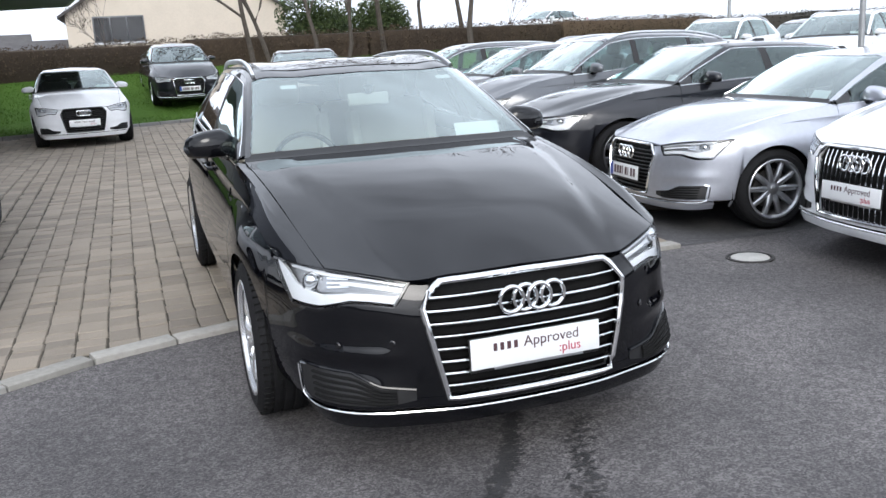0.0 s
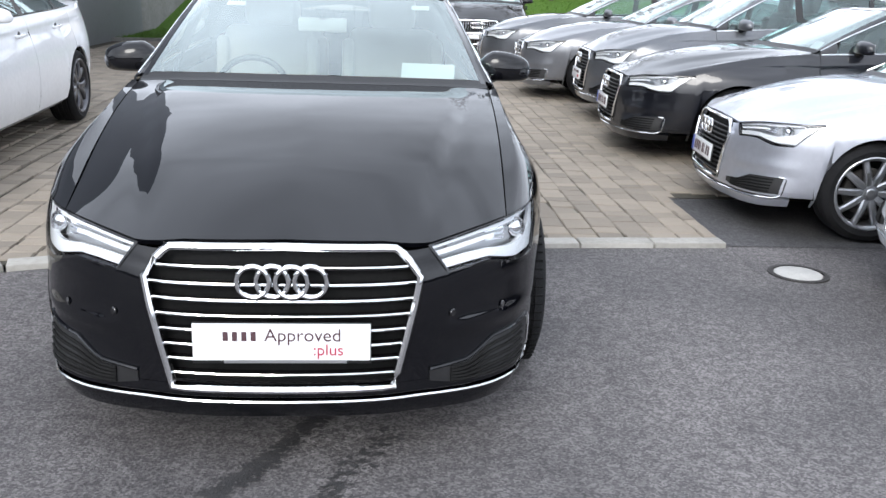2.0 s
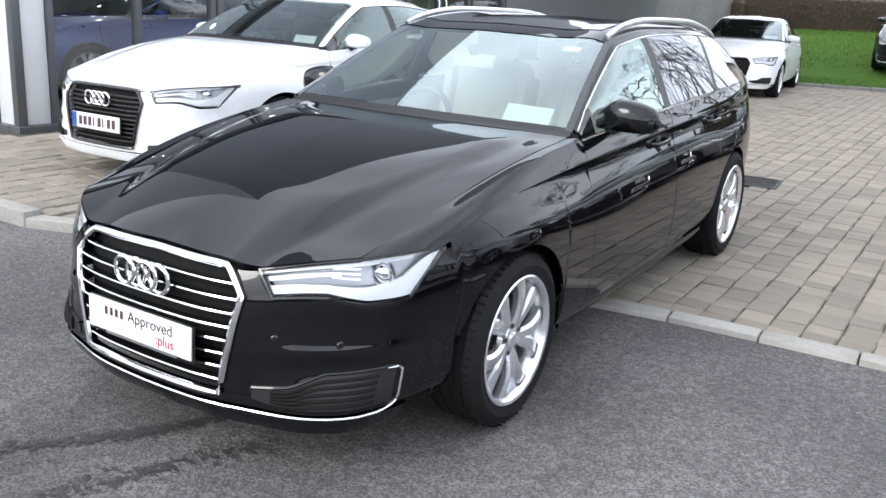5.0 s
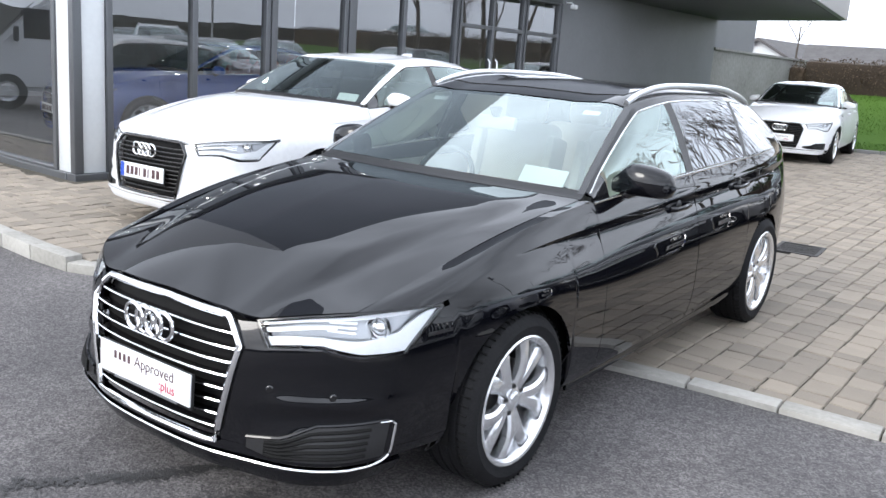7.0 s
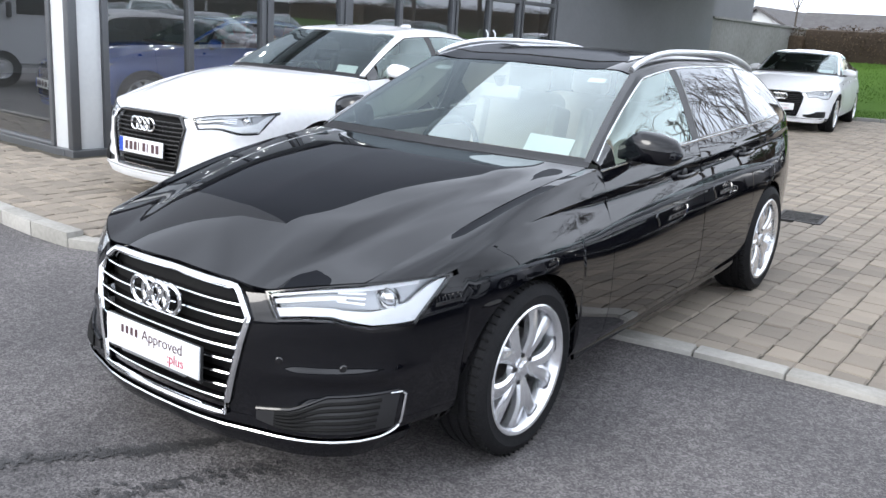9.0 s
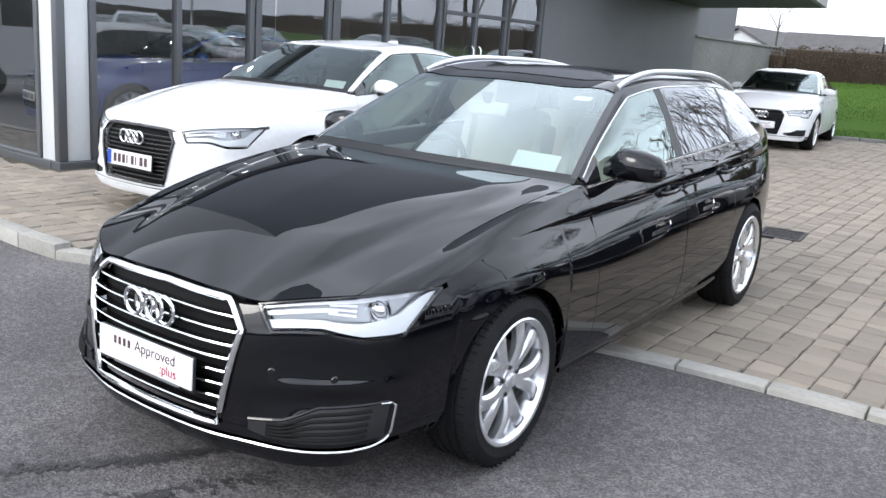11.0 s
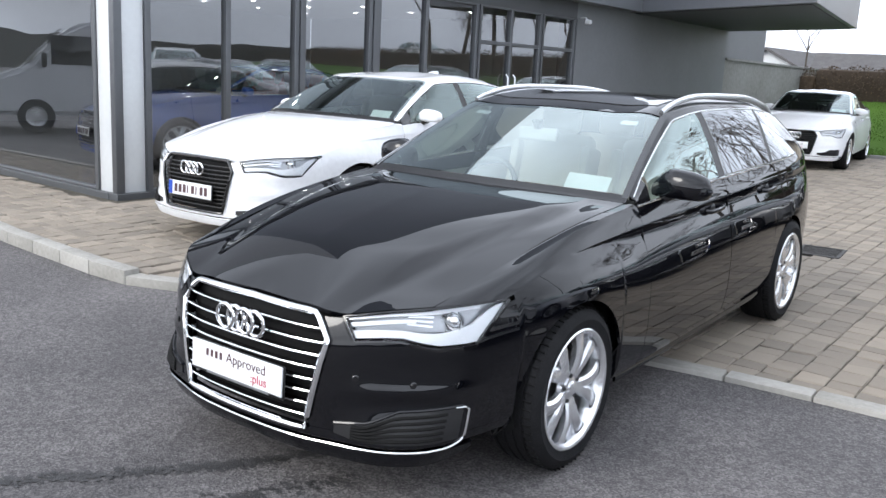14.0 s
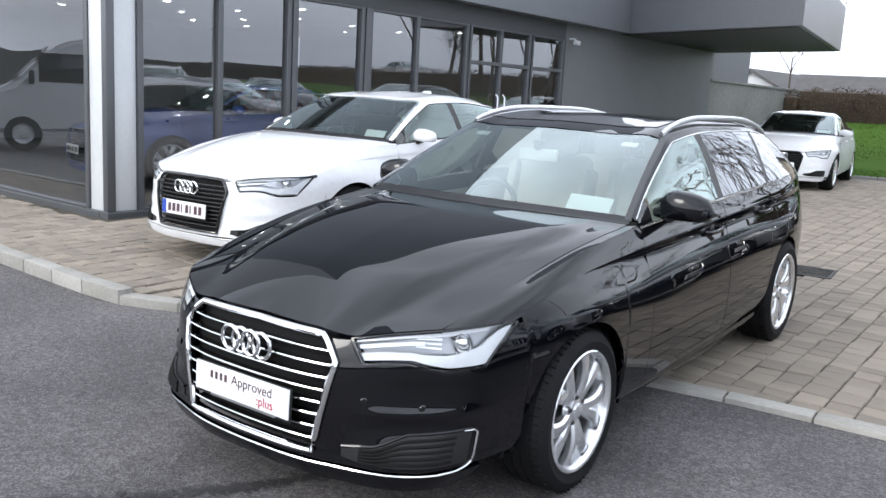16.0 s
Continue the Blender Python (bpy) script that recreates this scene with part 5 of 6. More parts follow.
for i in range(5):
    for j in range(7):
        spot = thing("ceiling_light", Matrix.Translation((-7.2 - 1.7 * i, 3.0 + 1.5 * j, 2.858)), "small round recessed ceiling downlight, lit", "ceiling light", "showroom downlights")
        bm = bmesh.new()
        lathe(bm, [(0, .012), (.06, .012)], 16, pose(0, 0, 0, 0, 90, 0))
        part("diffuser", bm, "glow", spot)
        bm = bmesh.new()
        lathe(bm, [(.06, .004), (.062, .016), (.085, .010), (.09, .0)], 16, pose(0, 0, 0, 0, 90, 0))
        part("bezel", bm, "column", spot)
camera_pod = thing("security_camera", Matrix.Translation((FX + .16, 11.15, 2.62)), "small white security camera on the wall corner", "camera")
part("bracket", tube(bmesh.new(), [(-.155, 0, .05), (-.05, 0, .05), (0, 0, .0)], .014, 8), "column", camera_pod)
part("pod", box(bmesh.new(), -.05, .06, -.05, .05, -.06, .02, .02), "column", camera_pod)
# ---- plants and distance ----
def cloud_leaves(name, mat, centres, n, size, seed, parent=None, stretch=(1, 1, 1)):
    """Many small leaf or twig cards scattered through ellipsoids of (x, y, z, rx, ry, rz)."""
    rng = np.random.default_rng(seed)
    V, F = [], []
    vol = np.array([c[3] * c[4] * c[5] for c in centres])
    who = rng.choice(len(centres), n, p=vol / vol.sum())
    d = rng.normal(size=(n, 3))
    d /= np.linalg.norm(d, axis=1, keepdims=True)
    d *= rng.random((n, 1)) ** .28
    C = np.array(centres)[who]
    P = C[:, :3] + d * C[:, 3:]
    a, b = rng.normal(size=(n, 3)), rng.normal(size=(n, 3))
    a /= np.linalg.norm(a, axis=1, keepdims=True)
    a *= np.array(stretch)
    b -= a * (a * b).sum(1, keepdims=True) / (a * a).sum(1, keepdims=True)
    b /= np.linalg.norm(b, axis=1, keepdims=True)
    s = size * rng.uniform(.5, 1.4, (n, 1))
    quad = np.stack([P - a * s - b * s * .3, P - b * s * .45, P + a * s, P + b * s * .45], 1)
    me = bpy.data.meshes.new(name)
    me.from_pydata(quad.reshape(-1, 3).tolist(), [], (np.arange(4 * n).reshape(n, 4)).tolist())
    me.materials.append(M[mat])
    ob = new(name, me)
    if parent:
        ob.parent = parent
    return ob


def bare_tree(x, y, z, h, seed, label, lean=0.0, twigs=5, girth=.0085):
    """A leafless tree: forked tapering limbs down to fine twigs."""
    rng = random.Random(seed)
    tree = thing("bare_tree", Matrix.Translation((x, y, z)), label, "tree", "bare trees")
    big, small = bmesh.new(), bmesh.new()
    def grow(p, d, length, r, level):
        pts, rad = [p], [r]
        for i in range(4):
            d = (d + Vector((rng.gauss(0, .13), rng.gauss(0, .13), rng.gauss(.05, .08)))).normalized()
            p = p + d * length / 4
            pts.append(p)
            rad.append(r * (1 - .13 * (i + 1)))
        tube(big if level < 2 else small, pts, [max(q, .0012 * h) for q in rad], 7 if level < 2 else 4)
        if level >= twigs:
            return
        for k in range(rng.randint(2, 3) if level else 4):
            i = rng.randint(2, 4)
            side = Vector((rng.gauss(0, 1), rng.gauss(0, 1), rng.uniform(-.1, .9))).normalized()
            grow(pts[i], (d * .75 + side * .75).normalized(), length * rng.uniform(.55, .8), rad[i] * rng.uniform(.5, .7), level + 1)
    grow(Vector((0, 0, -.1)), Vector((lean, 0, 1)).normalized(), h * .36, h * girth, 0)
    part("trunk", big, "bark", tree)
    part("crown", small, "twig", tree, "fine bare twigs", smooth=False)
    return tree


def hedge(name, pts, h, w, n, mat, label, seed, size=.05):
    centres = []
    for (x0, y0), (x1, y1) in zip(pts, pts[1:]):
        k = max(2, int(math.hypot(x1 - x0, y1 - y0) / .7))
        for i in range(k):
            t = (i + .5) / k
            x, y = x0 + (x1 - x0) * t, y0 + (y1 - y0) * t
            centres.append((x, y, rise(x, y) + h * .5, .62, w / 2, h * .56 * (1 + .07 * math.sin(i * 1.7))))
    hd = thing(name, Matrix.Identity(4), label, "hedge", kind="structure")
    cloud_leaves("hedge_twigs", mat, centres, n, size, seed, hd)["kind"] = "stuff"
    core = bmesh.new()
    for (x0, y0), (x1, y1) in zip(pts, pts[1:]):
        d = math.hypot(x1 - x0, y1 - y0)
        m = Matrix.Translation(((x0 + x1) / 2, (y0 + y1) / 2, rise((x0 + x1) / 2, (y0 + y1) / 2))) @ pose(0, 0, 0, 0, 0, math.degrees(math.atan2(y1 - y0, x1 - x0)))
        box(core, -d / 2, d / 2, -w * .3, w * .3, -.3, h * .86, .12, 2, m)
    part("hedge_core", core, mat, hd)
    return hd


hedge("hedge", [(-16, 23.4), (-5.4, 24.6), (0, 25.4), (6, 25.8), (14, 27.5), (24, 32)], .95, 1.1, 95000, "hedge", "clipped brown leafless hedge along the grass", 3, .032)
hedge("far_hedge", [(9, 34), (18, 36), (30, 34), (48, 26), (60, 6), (62, -25), (40, -50)], .85, 2.6, 60000, "far_wood", "dark far hedgerow behind the car park", 4, .055)
bare_tree(1.95, 23.3, rise(2, 23.3), 10.5, 11, "tall dark leafless tree at the hedge", .05)
bare_tree(2.55, 23.8, rise(2, 23.8), 9.5, 12, "slim leafless tree with several stems", -.05)
bare_tree(4.1, 24.6, rise(4, 24.6), 9.5, 13, "slim pale leafless tree by the hedge", .04)
bare_tree(5.0, 24.4, rise(5, 24.4), 9.0, 14, "thin leafless tree by the hedge", .1)
bare_tree(8.2, 26.5, rise(8, 26), 9.5, 15, "thin leafless tree by the hedge", .0)
for i, (x, y) in enumerate(((6.6, 25.6), (9.6, 25.2), (10.6, 29.0))):
    bare_tree(x, y, rise(x, y), 11.0, 50 + i, "broad dark leafless tree with dense branches", .0, 5, .0100)
bare_tree(-6.6, 27.5, rise(-6.6, 27.5), 5.2, 16, "leafless tree behind the garden wall", .0)
bare_tree(-2.4, 40.0, rise(0, 34) - .54, 6.0, 17, "leafless tree between the far houses", .0)
bare_tree(16.0, 37.0, rise(0, 34) - .54, 5.4, 18, "leafless tree in the far hedgerow", .0)
for i, (x, y) in enumerate(((13.5, 9.0), (15.0, 4.5), (17.5, 13.0), (14.0, -2.0))):
    bare_tree(x + 6, y, rise(x, y), 7.5, 30 + i, "tall leafless tree at the far edge of the yard", .0)


def bush(x, y, z, r, h, seed, label):
    b = thing("evergreen_bush", Matrix.Translation((x, y, z)), label, "bush", "evergreen bushes")
    rng = random.Random(seed)
    cs = [(rng.gauss(0, r * .35), rng.gauss(0, r * .35), h * rng.uniform(.25, .72), r * .55, r * .55, h * .30) for _ in range(7)]
    cloud_leaves("crown", "evergreen", cs, 11000, .075, seed, b)
    part("trunk", tube(bmesh.new(), [(0, 0, -.1), (0, 0, h * .5)], [.14, .08], 8), "bark", b)


bush(7.0, 40.0, rise(0, 34) - .54, 1.9, 4.3, 41, "tall dense green conifer beyond the hedge")
bush(10.3, 40.0, rise(0, 34) - .54, 2.1, 3.8, 42, "rounded dense green conifer beyond the hedge")
bush(8.8, 42.0, rise(0, 34) - .54, 2.0, 3.2, 43, "low dense green conifer beyond the hedge")

# distant rolling land
bm = bmesh.new()
rng = random.Random(8)
far_rows = []
for k, (dist, hgt) in enumerate(((90, 0), (105, 3.6), (140, 4.2), (300, 6.5))):
    far_rows.append([(dist * math.sin(a) + 0, dist * math.cos(a), (0 if k == 0 else hgt + 1.3 * noise.noise((a * 9, k, 0)) + .5 * noise.noise((a * 60, k, 3)))) for a in np.linspace(-math.pi, math.pi, 400)])
sheet(far_rows, flip=True, bm=bm)
tagged(part("backdrop", bm, "far_wood"), "dark wooded skyline far beyond the yard", "woodland", kind="structure")

# grass bank
gx = np.linspace(-9, 24, 67)
rows = [[(x, grass_y(x) + d, rise(x, grass_y(x) + d) + (.02 if d < .01 else .05)) for x in gx] for d in (0, .06, 1, 2, 3.5, 5, 7, 9, 12)]
lawn = tagged(part("lawn", sheet(rows), "soil"), "green mown grass bank behind the paving", "grass", kind="structure")
rng = np.random.default_rng(21)
n = 46000
bx = rng.uniform(-7.5, 9, n)
by = np.array([grass_y(x) for x in bx]) + .08 + 8.5 * rng.random(n) ** 1.3
bz = np.array([rise(x, y) for x, y in zip(bx, by)]) + .04
ang, hgt = rng.uniform(0, 2 * math.pi, n), rng.uniform(.03, .075, n)
lean = rng.normal(0, .03, (n, 2))
w = .010
base = np.stack([bx, by, bz], 1)
side = np.stack([np.cos(ang) * w, np.sin(ang) * w, 0 * ang], 1)
tip = base + np.stack([lean[:, 0], lean[:, 1], hgt], 1)
me = bpy.data.meshes.new("grass")
me.from_pydata(np.stack([base - side, base + side, tip], 1).reshape(-1, 3).tolist(), [], np.arange(3 * n).reshape(n, 3).tolist())
me.materials.append(M["grass"])
tagged(new("grass", me), "short green grass blades on the bank", "grass", kind="stuff")
edging = thing("grass_edging", Matrix.Identity(4), "low dark edging stones along the grass", "edging", kind="structure")
for i in range(34):
    x0 = -6.0 + i * .45
    x1 = x0 + .44
    m4 = Matrix.Translation(((x0 + x1) / 2, (grass_y(x0) + grass_y(x1)) / 2 - .05, rise(x0, grass_y(x0)))) @ pose(0, 0, 0, 0, 0, math.degrees(math.atan2(grass_y(x1) - grass_y(x0), .44)))
    part("edging_stone", box(bmesh.new(), -.23, .23, -.05, .05, -.1, .085, .012, 1, m4), "blockwall", edging)


# ---- houses beyond the hedge ----
def house(name, x, y, z, w, d, h, ridge, mat, label, turn=0, windows=(), gable=True):
    hs = thing(name, Matrix.Translation((x, y, z)) @ pose(0, 0, 0, 0, 0, turn), label, "house", "houses")
    bm = bmesh.new()
    vs = [bm.verts.new(p) for p in ((-w / 2, -d / 2, -1), (w / 2, -d / 2, -1), (w / 2, d / 2, -1), (-w / 2, d / 2, -1), (-w / 2, -d / 2, h), (w / 2, -d / 2, h), (w / 2, d / 2, h), (-w / 2, d / 2, h))]
    for f in ((0, 1, 5, 4), (1, 2, 6, 5), (2, 3, 7, 6), (3, 0, 4, 7)):
        bm.faces.new([vs[i] for i in f])
    if gable:
        a, b = bm.verts.new((0, -d / 2, ridge)), bm.verts.new((0, d / 2, ridge))
        bm.faces.new((vs[4], vs[5], a))
        bm.faces.new((vs[6], vs[7], b))
    part("wall", bm, mat, hs, smooth=False)
    e = .35
    if gable:
        slopes = [[(-w / 2 - e, -d / 2 - e, h - e * (ridge - h) / (w / 2)), (-w / 2 - e, d / 2 + e, h - e * (ridge - h) / (w / 2)), (0, d / 2 + e, ridge), (0, -d / 2 - e, ridge)], [(w / 2 + e, -d / 2 - e, h - e * (ridge - h) / (w / 2)), (0, -d / 2 - e, ridge), (0, d / 2 + e, ridge), (w / 2 + e, d / 2 + e, h - e * (ridge - h) / (w / 2))]]
    else:
        slopes = [[(-w / 2 - e, -d / 2 - e, h - .1), (w / 2 + e, -d / 2 - e, h - .1), (w / 2 + e, 0, ridge), (-w / 2 - e, 0, ridge)], [(-w / 2 - e, d / 2 + e, h - .1), (-w / 2 - e, 0, ridge), (w / 2 + e, 0, ridge), (w / 2 + e, d / 2 + e, h - .1)]]
    for s in slopes:
        bm = bmesh.new()
        lo = [bm.verts.new(p) for p in s]
        hi = [bm.verts.new((p[0], p[1], p[2] + .14)) for p in s]
        bm.faces.new(lo)
        bm.faces.new(hi[::-1])
        for i in range(4):
            bm.faces.new((lo[i], hi[i], hi[(i + 1) % 4], lo[(i + 1) % 4]))
        bmesh.ops.recalc_face_normals(bm, faces=bm.faces)
        part("roof", bm, "roof", hs, smooth=False)
    for wx, wz, ww, wh in windows:
        win = part("window", box(bmesh.new(), wx - ww / 2, wx + ww / 2, -d / 2 - .03, -d / 2 + .02, wz - wh / 2, wz + wh / 2, .01), "frame", hs)
        k = 3
        for i in range(k):
            x0 = wx - ww / 2 + .07 + i * (ww - .07) / k
            part("pane", box(bmesh.new(), x0, x0 + (ww - .07) / k - .07, -d / 2 - .045, -d / 2 - .032, wz - wh / 2 + .07, wz + wh / 2 - .07), "gloss", win)
        part("sill", box(bmesh.new(), wx - ww / 2 - .08, wx + ww / 2 + .08, -d / 2 - .12, -d / 2, wz - wh / 2 - .10, wz - wh / 2 - .002), "column", win)
    return hs


house("house", .80, 49.5, .9, 11.0, 9, 3.5, 6.9, "render", "cream rendered gabled house with a dark-framed window", 0, ((-3.0, 2.71, 2.5, 1.3),), True)
house("house", -7.9, 40.0, .2, 3.4, 4, 1.75, 3.0, "blockwall", "small grey house with a dark slate roof", 8, ((.2, 1.25, 1.1, .5),), False)
house("house", -5.5, 46.0, .4, 4.0, 5, 1.5, 2.7, "render", "low cream house with a dark slate roof", 0, ((-.3, 1.0, .7, .5),), False)
house("house", -12.5, 46.0, .3, 5.0, 8, 1.9, 3.2, "column", "white far house with a grey pitched roof", -6, ((0, 1.4, 1.2, .9),), True)
house("outbuilding", -6.1, 33.0, .9, 2.3, 3, 1.1, 1.5, "column", "low pale shed with a dark lean-to roof", 4, (), False)

# ---- poles ----
for x, y, h in ((11.4, 9.4, 7.0), (16.6, 20.4, 6.0)):
    lp = thing("lamp_post", Matrix.Translation((x, y, rise(x, y))), "slim grey galvanised lamp post in the car park", "lamp post", "lamp posts")
    part("pole", tube(bmesh.new(), [(0, 0, -.1), (0, 0, h)], [.06, .045], 10), "pole", lp)
    part("lamp_head", box(bmesh.new(), -.45, .05, -.09, .09, h, h + .09, .02), "pole", lp)
    part("base_plate", box(bmesh.new(), -.14, .14, -.14, .14, 0, .03, .005), "pole", lp)
# ---- the cars ----
def parked(x, y, turn, lift=0.0):
    """The pose of a car whose front axle stands at x, y and whose nose points along -y turned by turn degrees."""
    a = radians(turn)
    bx, by = x - 2.8 * math.sin(a), y + 2.8 * math.cos(a)
    z0, z1 = paved_z(x, y) if y > kerb_y(x) else rise(x, y), paved_z(bx, by) if by > kerb_y(bx) else rise(bx, by)
    return pose(x, y, z0 + lift, math.degrees(math.atan2(z1 - z0, 2.8)), 0, turn)


build_car("black_estate_car", pose(-.015, 0, -.028, 1.25, 0, 1.5), "glossy black estate car with chrome grille and cream seats", size=(.985, 1, 1), detail=True, seats="cream", lift=.026, wheel=.346)
build_car("white_saloon_car", parked(-3.42, 2.16, 3.5), "bright white saloon car with black grille and plate", "cars at the showroom", "white_paint", "saloon", (1, 1, .975), plate="plate", rails=False, chrome=False, grille="dark", rim="dark_alloy", lift=.01)
build_car("silver_saloon_car", parked(3.38, 2.62, -95), "silver saloon car with black grille and registration plate", "row of parked cars", "silver_paint", "saloon", (.985, .88, .915), plate="plate", rails=False, grille="dark", rim="grey_alloy", spokes=(10, "one"), front=.94, wheel=.312)
build_car("white_suv_car", parked(3.70, .36, -94), "white sport utility car with upright chrome grille bars", "row of parked cars", "white_paint", "estate", (1.01, .93, 1.01), .05, .355, grille="upright", front=.95, plate="board")
build_car("black_fastback_car", parked(3.32, 4.86, -93), "black fastback car with dark grille and registration plate", "row of parked cars", "dark_blue_paint", "fastback", (1.02, 1.0, .97), plate="plate", rails=False, grille="dark", rim="dark_alloy")
build_car("grey_suv_car", parked(3.18, 6.72, -92), "dark grey compact utility car with chrome window line", "row of parked cars", "grey_paint", "estate", (.985, .82, 1.00), .05, .36, plate="board", grille="dark", front=.92)
build_car("grey_saloon_car", parked(2.92, 8.85, -93), "dark grey saloon car with white registration plate", "row of parked cars", "midgrey_paint", "saloon", (.98, .96, .98), plate="plate", rails=False)
far_saloon = build_car("grey_estate_car", parked(2.62, 11.1, -94), "mid grey estate car with chrome grille frame", "row of parked cars", "grey_paint", "estate", (.98, .97, .99), plate="plate")
black_suv = build_car("black_family_car", parked(1.95, 14.4, -8), "black family car with chrome grille bars near the grass", "row of parked cars", "black_paint", "estate", (1.0, .97, 1.02), .02, .345, rails=False, grille="upright", plate="board")
white_hatch = build_car("white_hatchback_car", parked(-2.44, 13.9, 6.5), "white compact saloon with black grille at the grass edge", "cars at the grass", "white_paint", "saloon", (.92, .87, .95), plate="board", rails=False, chrome=False, grille="dark", front=.9, wheel=.325)
dark_hatch = build_car("black_hatchback_car", pose(-.25, 20.6, rise(0, 20.6) + .07, 5.0, 0, 5), "black compact saloon with chrome grille frame on the grass", "cars at the grass", "dark_blue_paint", "saloon", (.955, .92, .985), plate="plate", rails=False, grille="dark", front=.9)
build_car("blue_saloon_car", pose(-8.15, 3.95, .14, 0, 0, -12), "deep blue car with red seats inside the showroom", "showroom cars", "blue_paint", "saloon", (.97, .96, .98), plate="plate", rails=False, seats="red_leather")
suv2 = build_car("white_utility_car", parked(11.1, 14.3, -60), "white sport utility car in the second row", "second row of cars", "white_paint", "estate", (1.01, .94, 1.15), .05, .365, grille="upright")
copy_thing(suv2, parked(11.7, 10.9, -62))
copy_thing(far_saloon, parked(8.9, 18.0, -70))
copy_thing(dark_hatch, parked(18.2, 19.6, -60))
copy_thing(dark_hatch, parked(20.4, 19.0, -60))
copy_thing(white_hatch, parked(14.4, 31.5, -70))


def van(m):
    v = thing("white_van", m, "plain white panel van with dark windscreen", "van")
    prof = [(-.95, .35), (-1.0, .75), (-.80, 1.05), (-.15, 1.30), (.55, 2.02), (.95, 2.22), (4.2, 2.28), (4.35, 2.15), (4.4, .40)]
    bm = bmesh.new()
    L = [[bm.verts.new((k * .98, y, z)) for y, z in prof] for k in (-1, 1)]
    for i in range(len(prof)):
        j = (i + 1) % len(prof)
        bm.faces.new((L[0][i], L[0][j], L[1][j], L[1][i]))
    bm.faces.new(L[0][::-1])
    bm.faces.new(L[1])
    bmesh.ops.recalc_face_normals(bm, faces=bm.faces)
    bmesh.ops.bevel(bm, geom=bm.edges[:], offset=.09, segments=3, affect="EDGES")
    part("body", bm, "van_white", v)
    part("windscreen", sheet([[(x, -.12 + .66 * t - .03, 1.34 + .68 * t + .03) for x in np.linspace(-.84, .84, 5)] for t in (0, .5, 1)], flip=True, rim=.01), "gloss", v)
    for s in (-1, 1):
        part("cab_window", box(bmesh.new(), s * .985 - .01, s * .985 + .01, .30, 1.25, 1.36, 1.92, .008), "gloss", v)
        part("headlamp", box(bmesh.new(), s * .72 - .2, s * .72 + .2, -1.0, -.84, .78, 1.02, .04), "lamp_white", v)
        part("door_mirror", box(bmesh.new(), s * 1.10 - .08, s * 1.10 + .08, .12, .22, 1.30, 1.58, .03), "trim", v)
    part("bumper", box(bmesh.new(), -.97, .97, -1.06, -.80, .28, .60, .05), "trim", v)
    for y in (0, 3.2):
        for s in (-1, 1):
            w = new("wheel")
            w.parent = v
            bm = bmesh.new()
            lathe(bm, [(.20, -.2), (.33, -.2), (.345, -.17), (.345, -.03), (.33, 0), (.20, .01)], 30, Matrix.Translation((s * .99 + (.0 if s > 0 else .2), y, .345)))
            part("tyre", bm, "rubber", w)
            bm = bmesh.new()
            lathe(bm, [(0, .0), (.05, .02), (.19, .0), (.205, .012)], 24, Matrix.Translation((s * .985, y, .345)))
            part("rim", bm, "alloy", w)
    return v


van(parked(-15.3, -1.9, 205))
# ---- kerb and block paving, piece by piece ----
kerb = thing("kerb", Matrix.Identity(4), "pale concrete kerb stones between asphalt and paving", "kerb", kind="structure")
P = [Vector((x, y, 0)) for x, y in KERB if x > -13]
P.insert(0, Vector((-12.0, kerb_y(-12.0), 0)))
path, step = [], .01
for a, b in zip(P, P[1:]):
    k = max(1, int((b - a).length / step))
    path += [a.lerp(b, i / k) for i in range(k)]
path.append(P[-1])
rng = random.Random(2)
i = len(path) - 1
while i > 10:
    j, d = i, 0.0
    want = .45 + rng.uniform(-.006, .006)
    while j > 0 and d < want:
        d += (path[j] - path[j - 1]).length
        j -= 1
    a, b = path[j], path[i]
    mid, way = (a + b) / 2, (b - a)
    up = paved_z(mid.x, mid.y + .07)
    m4 = Matrix.Translation((mid.x, mid.y, up + .006 + rng.uniform(-.003, .003))) @ pose(0, 0, 0, .8 + rng.uniform(-.4, .4), rng.uniform(-.3, .3), math.degrees(math.atan2(way.y, way.x)))
    part("kerb_stone", box(bmesh.new(), -way.length / 2 + .004, way.length / 2 - .004, .0, .128, -.16, .006, .010, 2, m4), "kerb", kerb)
    i = j
xs = [*np.arange(-12, 2.36, .25), 2.36]
rows = [[(x, kerb_y(x) + .10 + (grass_y(x) - kerb_y(x) - .1) * t, paved_z(x, kerb_y(x) + .10 + (grass_y(x) - kerb_y(x) - .1) * t) - .012) for x in xs] for t in np.linspace(0, 1, 60)]
bed = part("pavement", sheet(rows), "joint")
bm = bmesh.new()
bm.from_mesh(bed.data)
sheet([[(x, y, paved_z(x, y) - .012) for x in np.arange(2.36, 13, .5)] for y in np.linspace(2.84, 19.3, 40)], bm=bm)
bm.to_mesh(bed.data)
bm.free()
tagged(bed, "tumbled grey-brown block paving with dark mossy joints", "paving", kind="structure")

LENGTHS = (.105, .135, .165, .205)


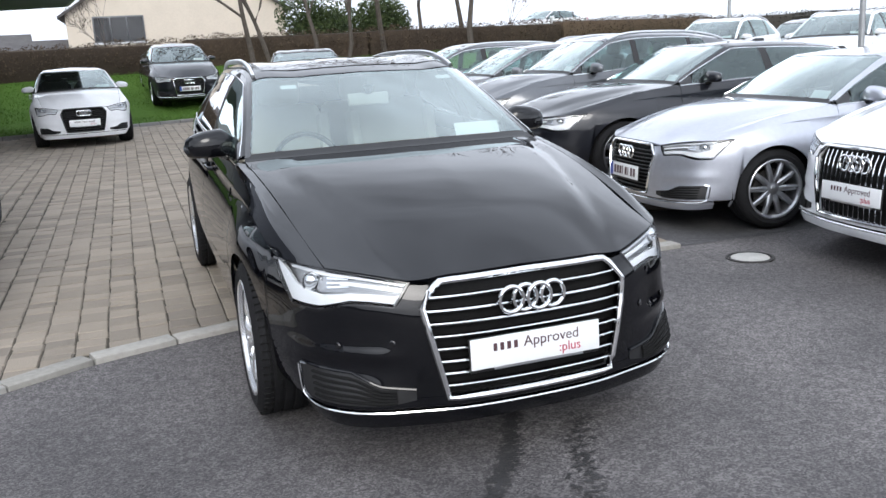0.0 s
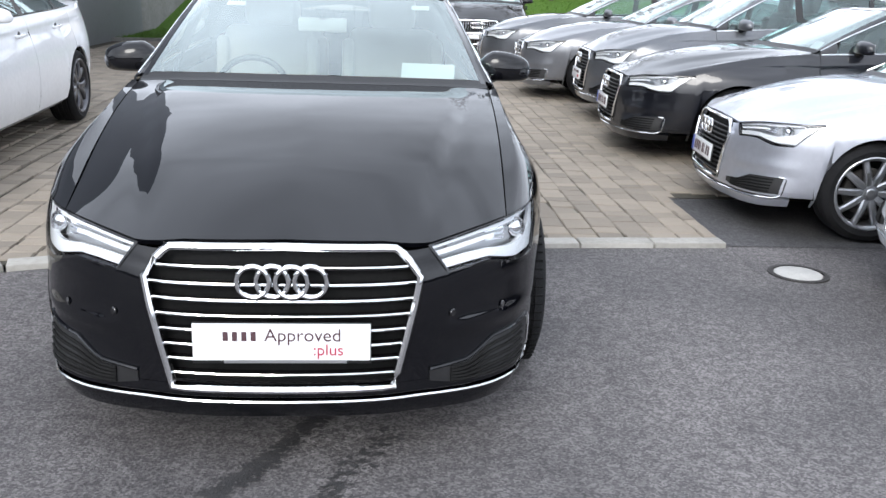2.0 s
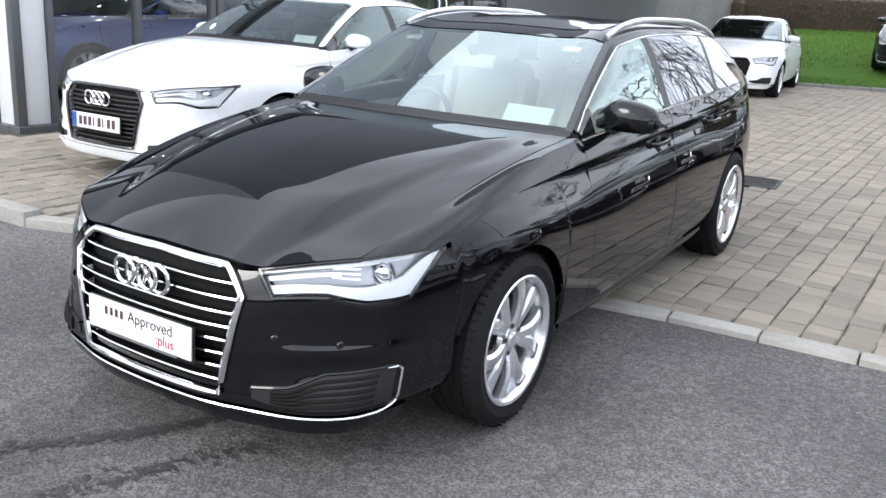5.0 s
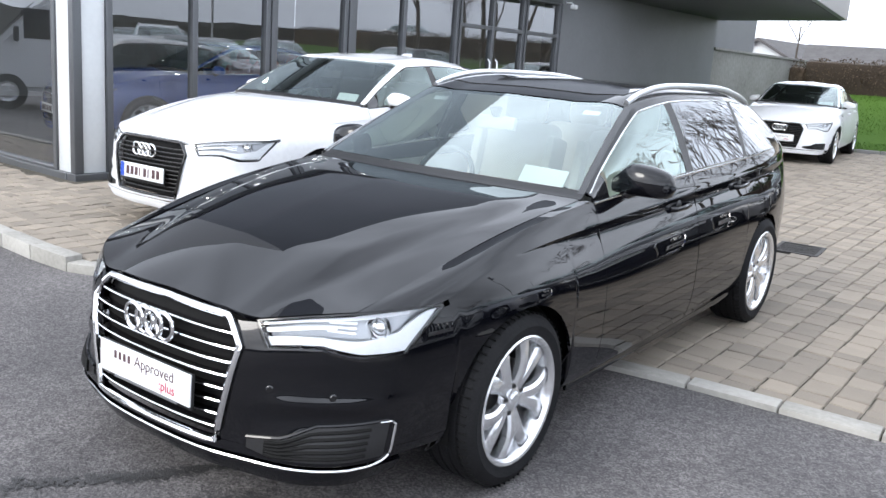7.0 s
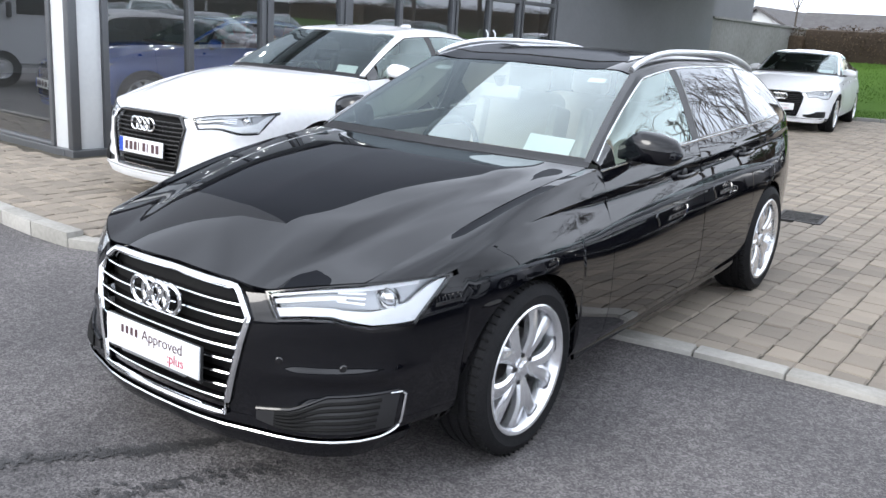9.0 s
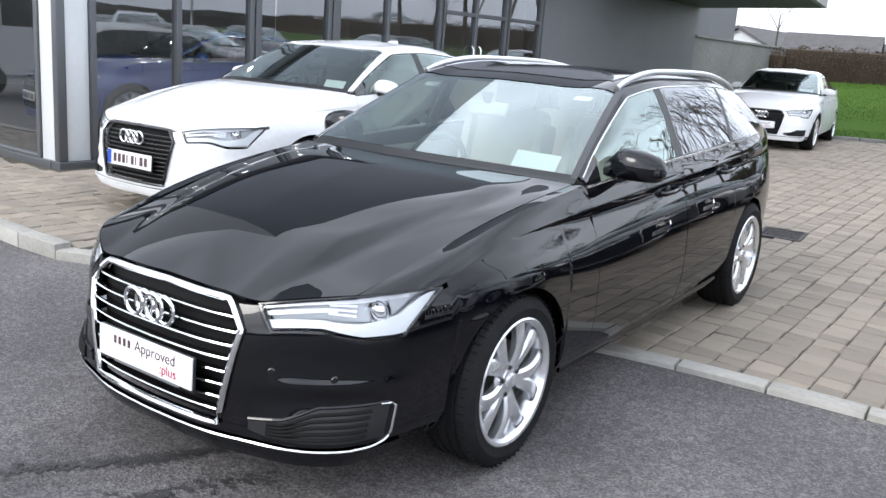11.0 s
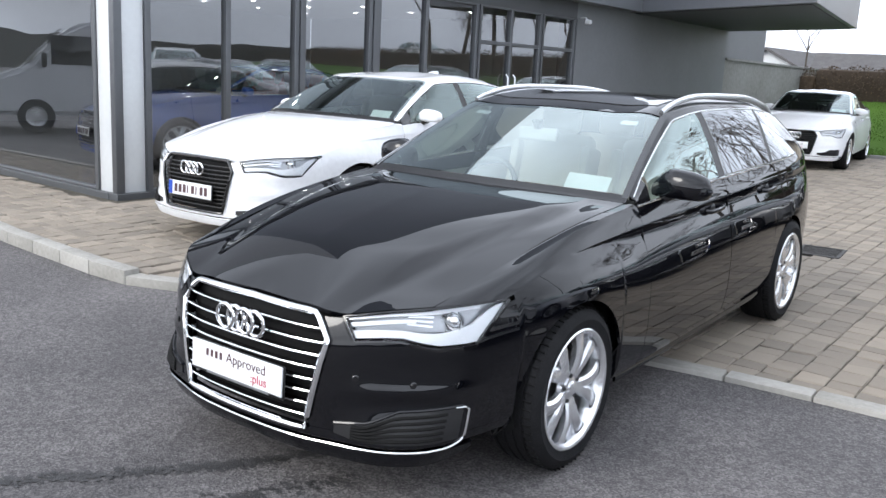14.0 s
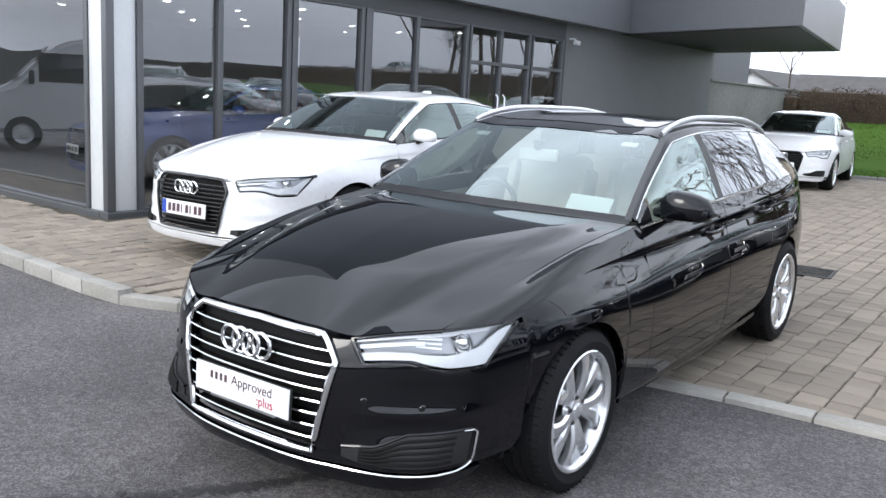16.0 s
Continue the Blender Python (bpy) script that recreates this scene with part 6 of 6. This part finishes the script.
def paver_rows(w, l, h=.045):
    c = .007
    a = [(-w / 2, -l / 2, -h), (w / 2, -l / 2, -h), (w / 2, l / 2, -h), (-w / 2, l / 2, -h)]
    s = [(-w / 2, -l / 2, -c), (w / 2, -l / 2, -c), (w / 2, l / 2, -c), (-w / 2, l / 2, -c)]
    t = [(-w / 2 + c, -l / 2 + c, 0), (w / 2 - c, -l / 2 + c, 0), (w / 2 - c, l / 2 - c, 0), (-w / 2 + c, l / 2 - c, 0)]
    f = [(8, 9, 10, 11)] + [(4 + i, 4 + (i + 1) % 4, 8 + (i + 1) % 4, 8 + i) for i in range(4)] + [(i, (i + 1) % 4, 4 + (i + 1) % 4, 4 + i) for i in range(4)]
    return a + s + t, f


worn = random.Random(19)


def tumbled(v):
    """The same block with its upper edges knocked about."""
    return v[:4] + [(x + worn.uniform(-.0035, .0035), y + worn.uniform(-.0035, .0035), z + worn.uniform(-.003, .002)) for x, y, z in v[4:]]


shared = {}
for k, l in enumerate(LENGTHS):
    for n in range(5):
        v, fc = paver_rows(.163, l - .007)
        me = bpy.data.meshes.new("paver")
        me.from_pydata(tumbled(v), [], fc)
        me.materials.append(M["paver"])
        shared[k, n] = me
rng = random.Random(7)
V, F, singles = [], [], 0
TURN_P = 4.0
ct, st = math.cos(radians(TURN_P)), math.sin(radians(TURN_P))
for col in range(-84, 48):
    x = col * .17
    y = .2 + rng.uniform(-.2, 0)
    while y < 20.5:
        k = rng.choices(range(4), (2, 3, 4, 2))[0]
        l = LENGTHS[k]
        cy = y + l / 2
        y += l
        wx, wy = x * ct - (cy - 1.5) * st * .35 + rng.uniform(-.004, .004), cy + (x) * st * 1.4
        wid, edge_y = .164, kerb_y(min(wx, 2.36)) + .132
        if wx > 2.2 and wx < 2.44 and wy > 1.5:
            if wy < 2.85 and wx + .082 > 2.37:
                wid = 2.37 - (wx - .082)
                wx = 2.37 - wid / 2
                if wid < .03:
                    continue
        if wy - l / 2 < edge_y < wy + l / 2 - .035:
            l = wy + l / 2 - edge_y
            wy = edge_y + l / 2
            k = -1
        inside = wy - l / 2 > edge_y - .002 and wy + l / 2 < grass_y(wx) - .1 and not (wx < FX + .18 and wy > 1.75)
        if wx > 2.37 and wy - l / 2 < 2.86:
            inside = False
        if wx > 6.5 or wx < -12 or abs(wx - .33) < .2 and abs(wy - 5.6) < .24:
            inside = False
        if not inside:
            continue
        z = paved_z(wx, wy) + rng.uniform(-.004, .003)
        tilt = (rng.uniform(-.9, .9) + 1.0, rng.uniform(-.9, .9), math.degrees(math.atan2(st * .35, 1)) + rng.uniform(-.8, .8))
        if wx > .55 and wy < 6.0 and singles < 300 and wx < 2.4 and k >= 0 and wid > .16:
            o = new("paver", shared[k, singles % 5])
            o.parent = bed
            o.matrix_basis = pose(wx, wy, z, *tilt)
            singles += 1
        else:
            m4 = pose(wx, wy, z, *tilt)
            v, f = paver_rows(wid - .001, l - .007)
            n0 = len(V)
            V += [tuple(m4 @ Vector(p)) for p in tumbled(v)]
            F += [tuple(n0 + q for q in g) for g in f]
me = bpy.data.meshes.new("pavers")
me.from_pydata(V, [], F)
me.materials.append(M["paver"])
rest = new("pavers", me)
rest.parent = bed
rest["kind"] = "stuff"
